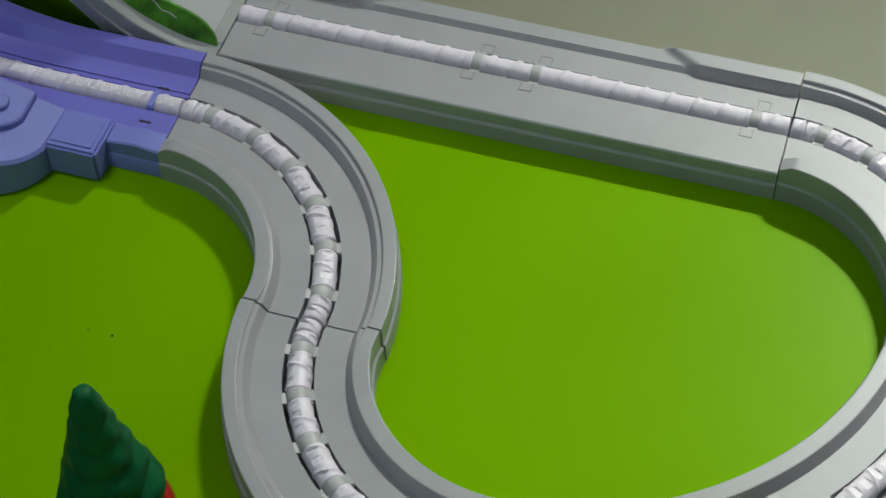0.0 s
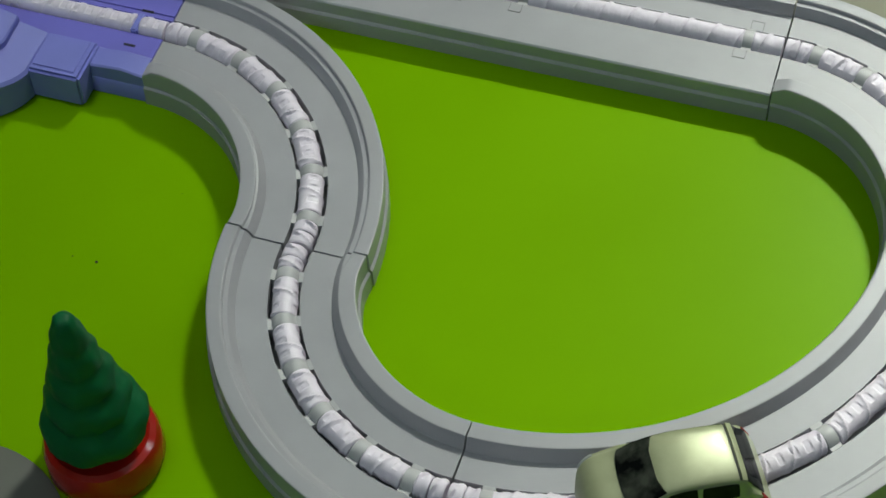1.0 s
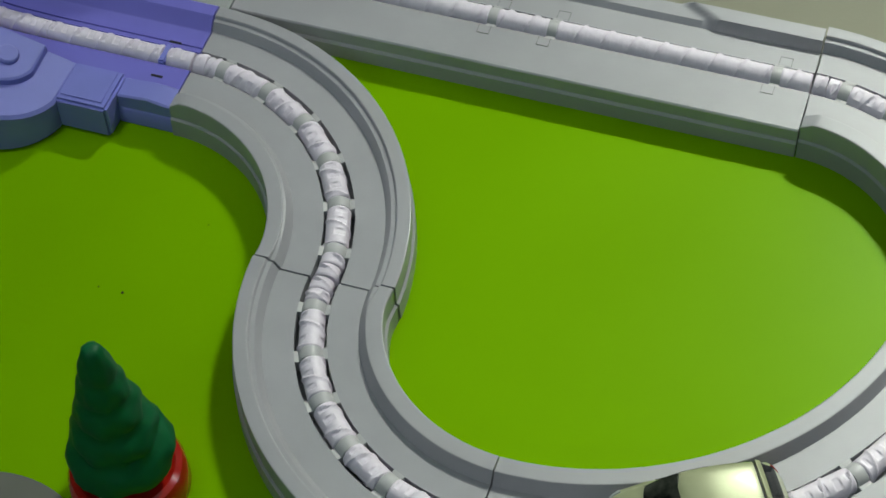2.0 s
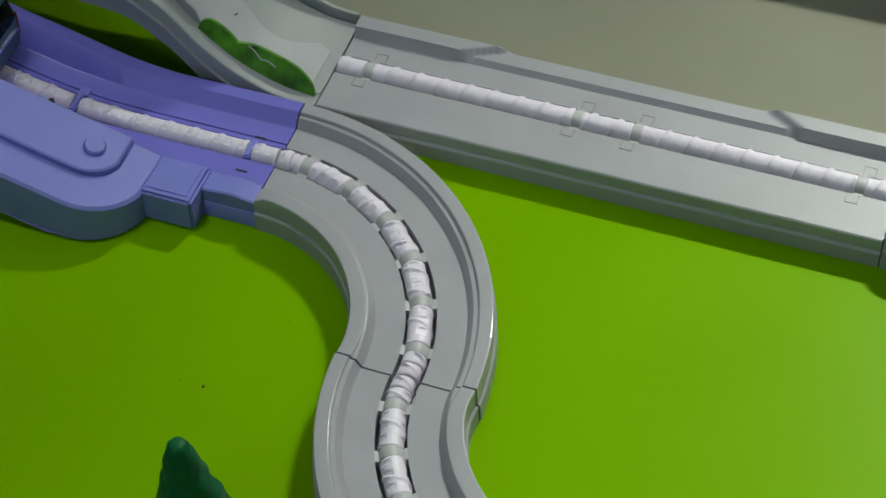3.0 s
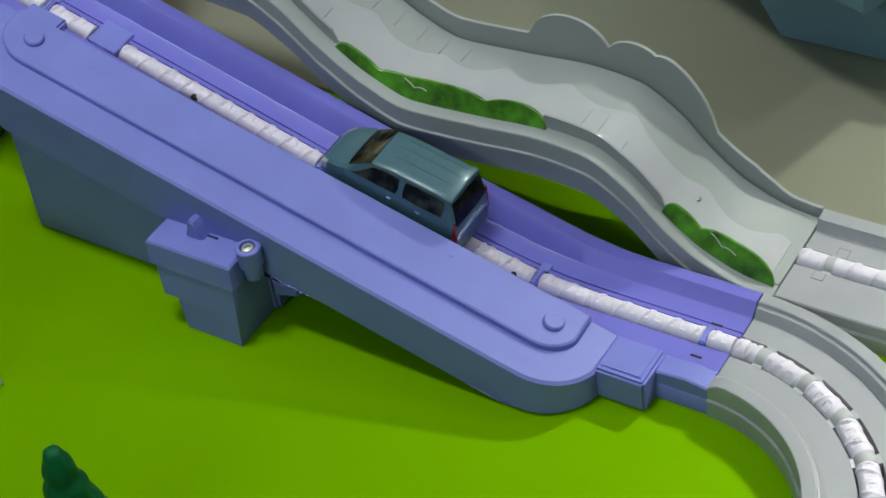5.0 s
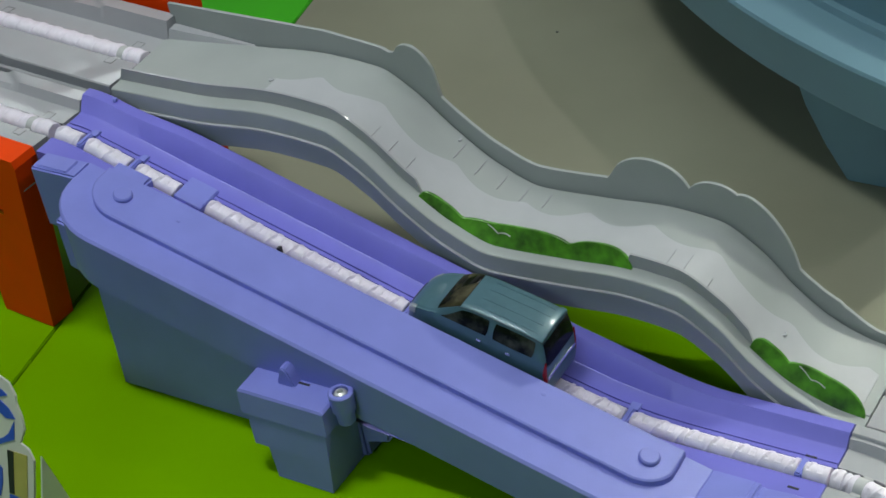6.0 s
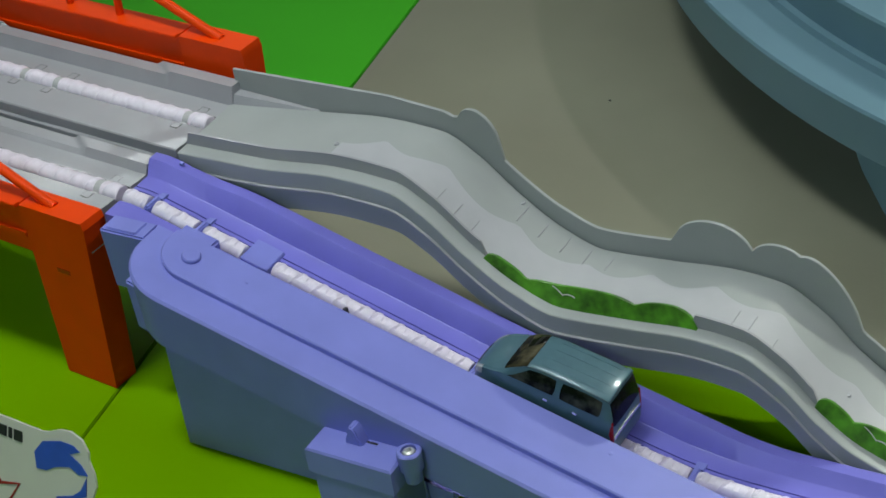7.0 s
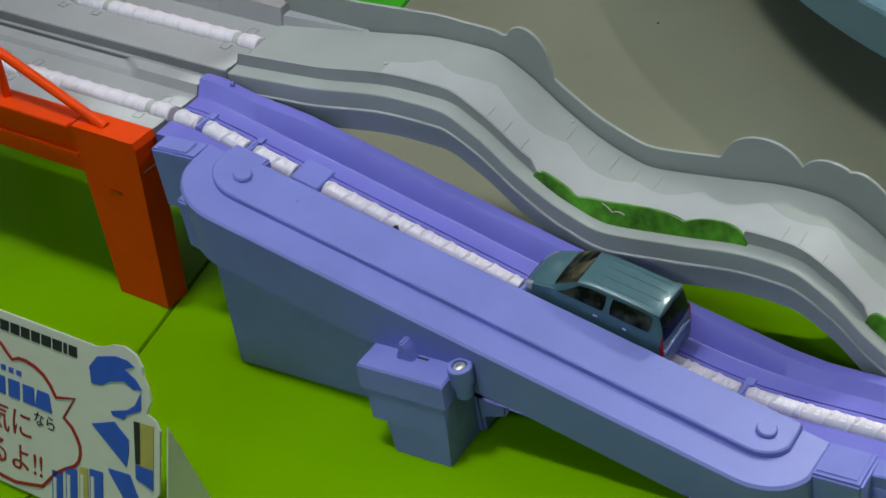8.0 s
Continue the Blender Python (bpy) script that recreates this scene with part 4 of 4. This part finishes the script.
# ---------------------------------------------------------------- the printed card
def display_card():
    owner = thing("display_card", "white printed display card leaning back on a folded strut", "display card")
    owner.matrix_world = Matrix.Translation((-0.2974, -0.1890, 0.0285)) @ Euler((radians(-21), 0, radians(-4))).to_matrix().to_4x4()
    # local x runs along the card's rows, z up its slope, the print faces -y

    def flat(name, pts, mat, y=-0.0007, t=0.0004, label=""):
        return part(name, prism(pts, y - t, y, 0, "y"), mat, owner, label, 0)

    def stroke(name, pts, wide, mat, label):
        """A band of even width along a closed line."""
        bm = bmesh.new()
        n = len(pts)
        rows = []
        for i in range(n):
            a, b, c = (Vector(pts[(i + k) % n]) for k in (-1, 0, 1))
            d = ((b - a).normalized() + (c - b).normalized()).normalized()
            o = Vector((-d.y, d.x)) * wide / 2
            rows.append([bm.verts.new((q.x, y, q.y)) for q, y in ((b + o, -0.0011), (b - o, -0.0011), (b - o, -0.0005), (b + o, -0.0005))])
        grid_faces(bm, rows + rows[:1], True, False)
        part(name, bm, mat, owner, label, 0)
    flat("card", [(-0.1143, 0.0585), (-0.0368, 0.0585), (-0.0326, 0.0594), (-0.0257, 0.0624), (-0.0191, 0.0634), (-0.0124, 0.0615), (-0.0084, 0.0567), (-0.0082, 0.0534), (-0.0048, 0.0481), (-0.0034, 0.0424), (-0.0057, 0.0357), (-0.0010, 0.0341), (0.0021, 0.0301), (0.0021, 0.0002), (0.0002, -0.0025), (-0.0019, -0.0276), (-0.1286, -0.0276), (-0.1344, -0.0095), (-0.1363, 0.0143), (-0.1334, 0.0343), (-0.1248, 0.0448), (-0.1153, 0.0472)], PAPER, 0.0006, 0.0012)
    part("strut", prism([(0.0008, -0.0290), (0.0320, -0.0175), (0.0006, 0.0330)], -0.0060, -0.0052, 0, "y"), PAPER, owner, "folded white card strut")
    owner.children[-1].matrix_local = Euler((0, 0, radians(90))).to_matrix().to_4x4()
    stroke("bubble_outline", [(-0.1258, 0.0391), (-0.1143, 0.0443), (-0.1039, 0.0453), (-0.0981, 0.0424), (-0.0910, 0.0367), (-0.0867, 0.0385), (-0.0819, 0.0387), (-0.0762, 0.0377), (-0.0702, 0.0352), (-0.0656, 0.0311), (-0.0623, 0.0265), (-0.0503, 0.0295), (-0.0575, 0.0182), (-0.0524, 0.0152), (-0.0491, 0.0110), (-0.0471, 0.0071), (-0.0469, 0.0034), (-0.0481, -0.0005), (-0.0509, -0.0038), (-0.0567, -0.0069), (-0.0629, -0.0110), (-0.0724, -0.0210), (-0.0905, -0.0248), (-0.1143, -0.0238), (-0.1305, -0.0057), (-0.1320, 0.0191)], 0.0016, INK_RED, "dark red speech bubble outline")
    x = -0.1060
    for k, wide in enumerate((0.0066, 0.0056, 0.0058, 0.0056, 0.0054, 0.0060, 0.0058, 0.0022, 0.0052)):
        flat("maker_mark", [(x, 0.0498), (x + wide, 0.0498), (x + wide, 0.0498 + (0.0068 if k == 0 else 0.0050)), (x, 0.0498 + (0.0068 if k == 0 else 0.0050))], INK_BLACK, label="plain black maker's mark block")
        x += wide + 0.0012
    for k in range(6):
        x = -0.1229 + 0.0097 * k
        lean = (0.0, 0.0012, 0.0, 0.0, 0.0, 0.0020)[k]
        flat("product_mark", [(x - lean, 0.0179), (x + 0.0074 + lean, 0.0179), (x + 0.0074, 0.0179 + 0.0088), (x, 0.0179 + 0.0088)], INK_BLUE, label="plain blue product mark block")
    for k in range(5):
        x = -0.1229 + 0.0140 + 0.0052 * k
        flat("small_mark", [(x, 0.0179 + 0.0120), (x + 0.0030, 0.0179 + 0.0120), (x + 0.0030, 0.0179 + 0.0145), (x, 0.0179 + 0.0145)], INK_BLUE, label="small plain blue mark")

    def words(text, x, z, size, mat):
        cu = bpy.data.curves.new("words", "FONT")
        cu.body, cu.size, cu.extrude = text, size, 0.0001
        tmp = bpy.data.objects.new("words", cu)
        scene.collection.objects.link(tmp)
        bpy.context.view_layer.update()
        me = bpy.data.meshes.new_from_object(tmp.evaluated_get(bpy.context.evaluated_depsgraph_get()))
        bpy.data.objects.remove(tmp)
        for v in me.vertices:
            v.co = Vector((x + v.co.x, -0.0009 - v.co.z, z + v.co.y))
        me.materials.clear()
        me.materials.append(mat)
        ob = new("printed_word", me)
        ob.parent = owner
        ob["label"] = "printed word in dark ink"
    words("\u5143\u6c17\u306b", -0.1248, 0.0005, 0.0157, INK_RED)
    words("\u306a\u3089", -0.0777, 0.0095, 0.0076, INK_BLACK)
    words("\u8d70\u308b\u3088!!", -0.1248, -0.0167, 0.0152, INK_RED)
    # plain blue patches and printed batteries
    for pts in ([(-0.0405, 0.0482), (-0.0354, 0.0544), (-0.0244, 0.0576), (-0.0169, 0.0577), (-0.0128, 0.0558), (-0.0190, 0.0530), (-0.0121, 0.0502), (-0.0081, 0.0462), (-0.0135, 0.0451), (-0.0190, 0.0472), (-0.0273, 0.0447), (-0.0329, 0.0414), (-0.0392, 0.0406)],
                [(-0.0088, 0.0450), (-0.0088, 0.0365), (-0.0177, 0.0316), (-0.0191, 0.0291), (-0.0260, 0.0291), (-0.0273, 0.0308), (-0.0172, 0.0343), (-0.0124, 0.0381)],
                [(-0.0394, 0.0211), (-0.0253, 0.0263), (-0.0164, 0.0203), (-0.0164, 0.0138), (-0.0178, 0.0069)],
                [(-0.0291, 0.0026), (-0.0158, 0.0037), (-0.0103, -0.0062), (-0.0193, -0.0093), (-0.0284, 0.0006)]):
        flat("blue_patch", pts, INK_BLUE, label="plain blue printed patch")
    flat("printed_battery", [(-0.0129, 0.0305), (-0.0013, 0.0314), (-0.0013, 0.0010), (-0.0116, 0.0034)], INK_GOLD, label="printed battery in gold and dark blue")
    flat("battery_end", [(-0.0119, 0.0100), (-0.0013, 0.0105), (-0.0013, 0.0010), (-0.0116, 0.0034)], INK_BLUE, -0.0010)
    flat("battery_shade", [(-0.0129, 0.0305), (-0.0093, 0.0308), (-0.0090, 0.0110), (-0.0119, 0.0105)], INK_BLACK, -0.0010)
    for x0, x1, top, mat in ((-0.0655, -0.0588, -0.0095, INK_BLUE), (-0.0565, -0.0492, -0.0050, INK_BLUE), (-0.0477, -0.0421, -0.0021, INK_GOLD), (-0.0410, -0.0326, -0.0008, INK_BLUE)):
        flat("printed_battery", [(x0, -0.0270), (x1, -0.0270), (x1, top), (x0, top - 0.0008)], mat, label="printed battery")
        flat("battery_band", [(x0 + 0.0010, -0.0265), (x0 + 0.0030, -0.0265), (x0 + 0.0030, top - 0.0040), (x0 + 0.0010, top - 0.0040)], PAPER, -0.0010)
    return owner


display_card()
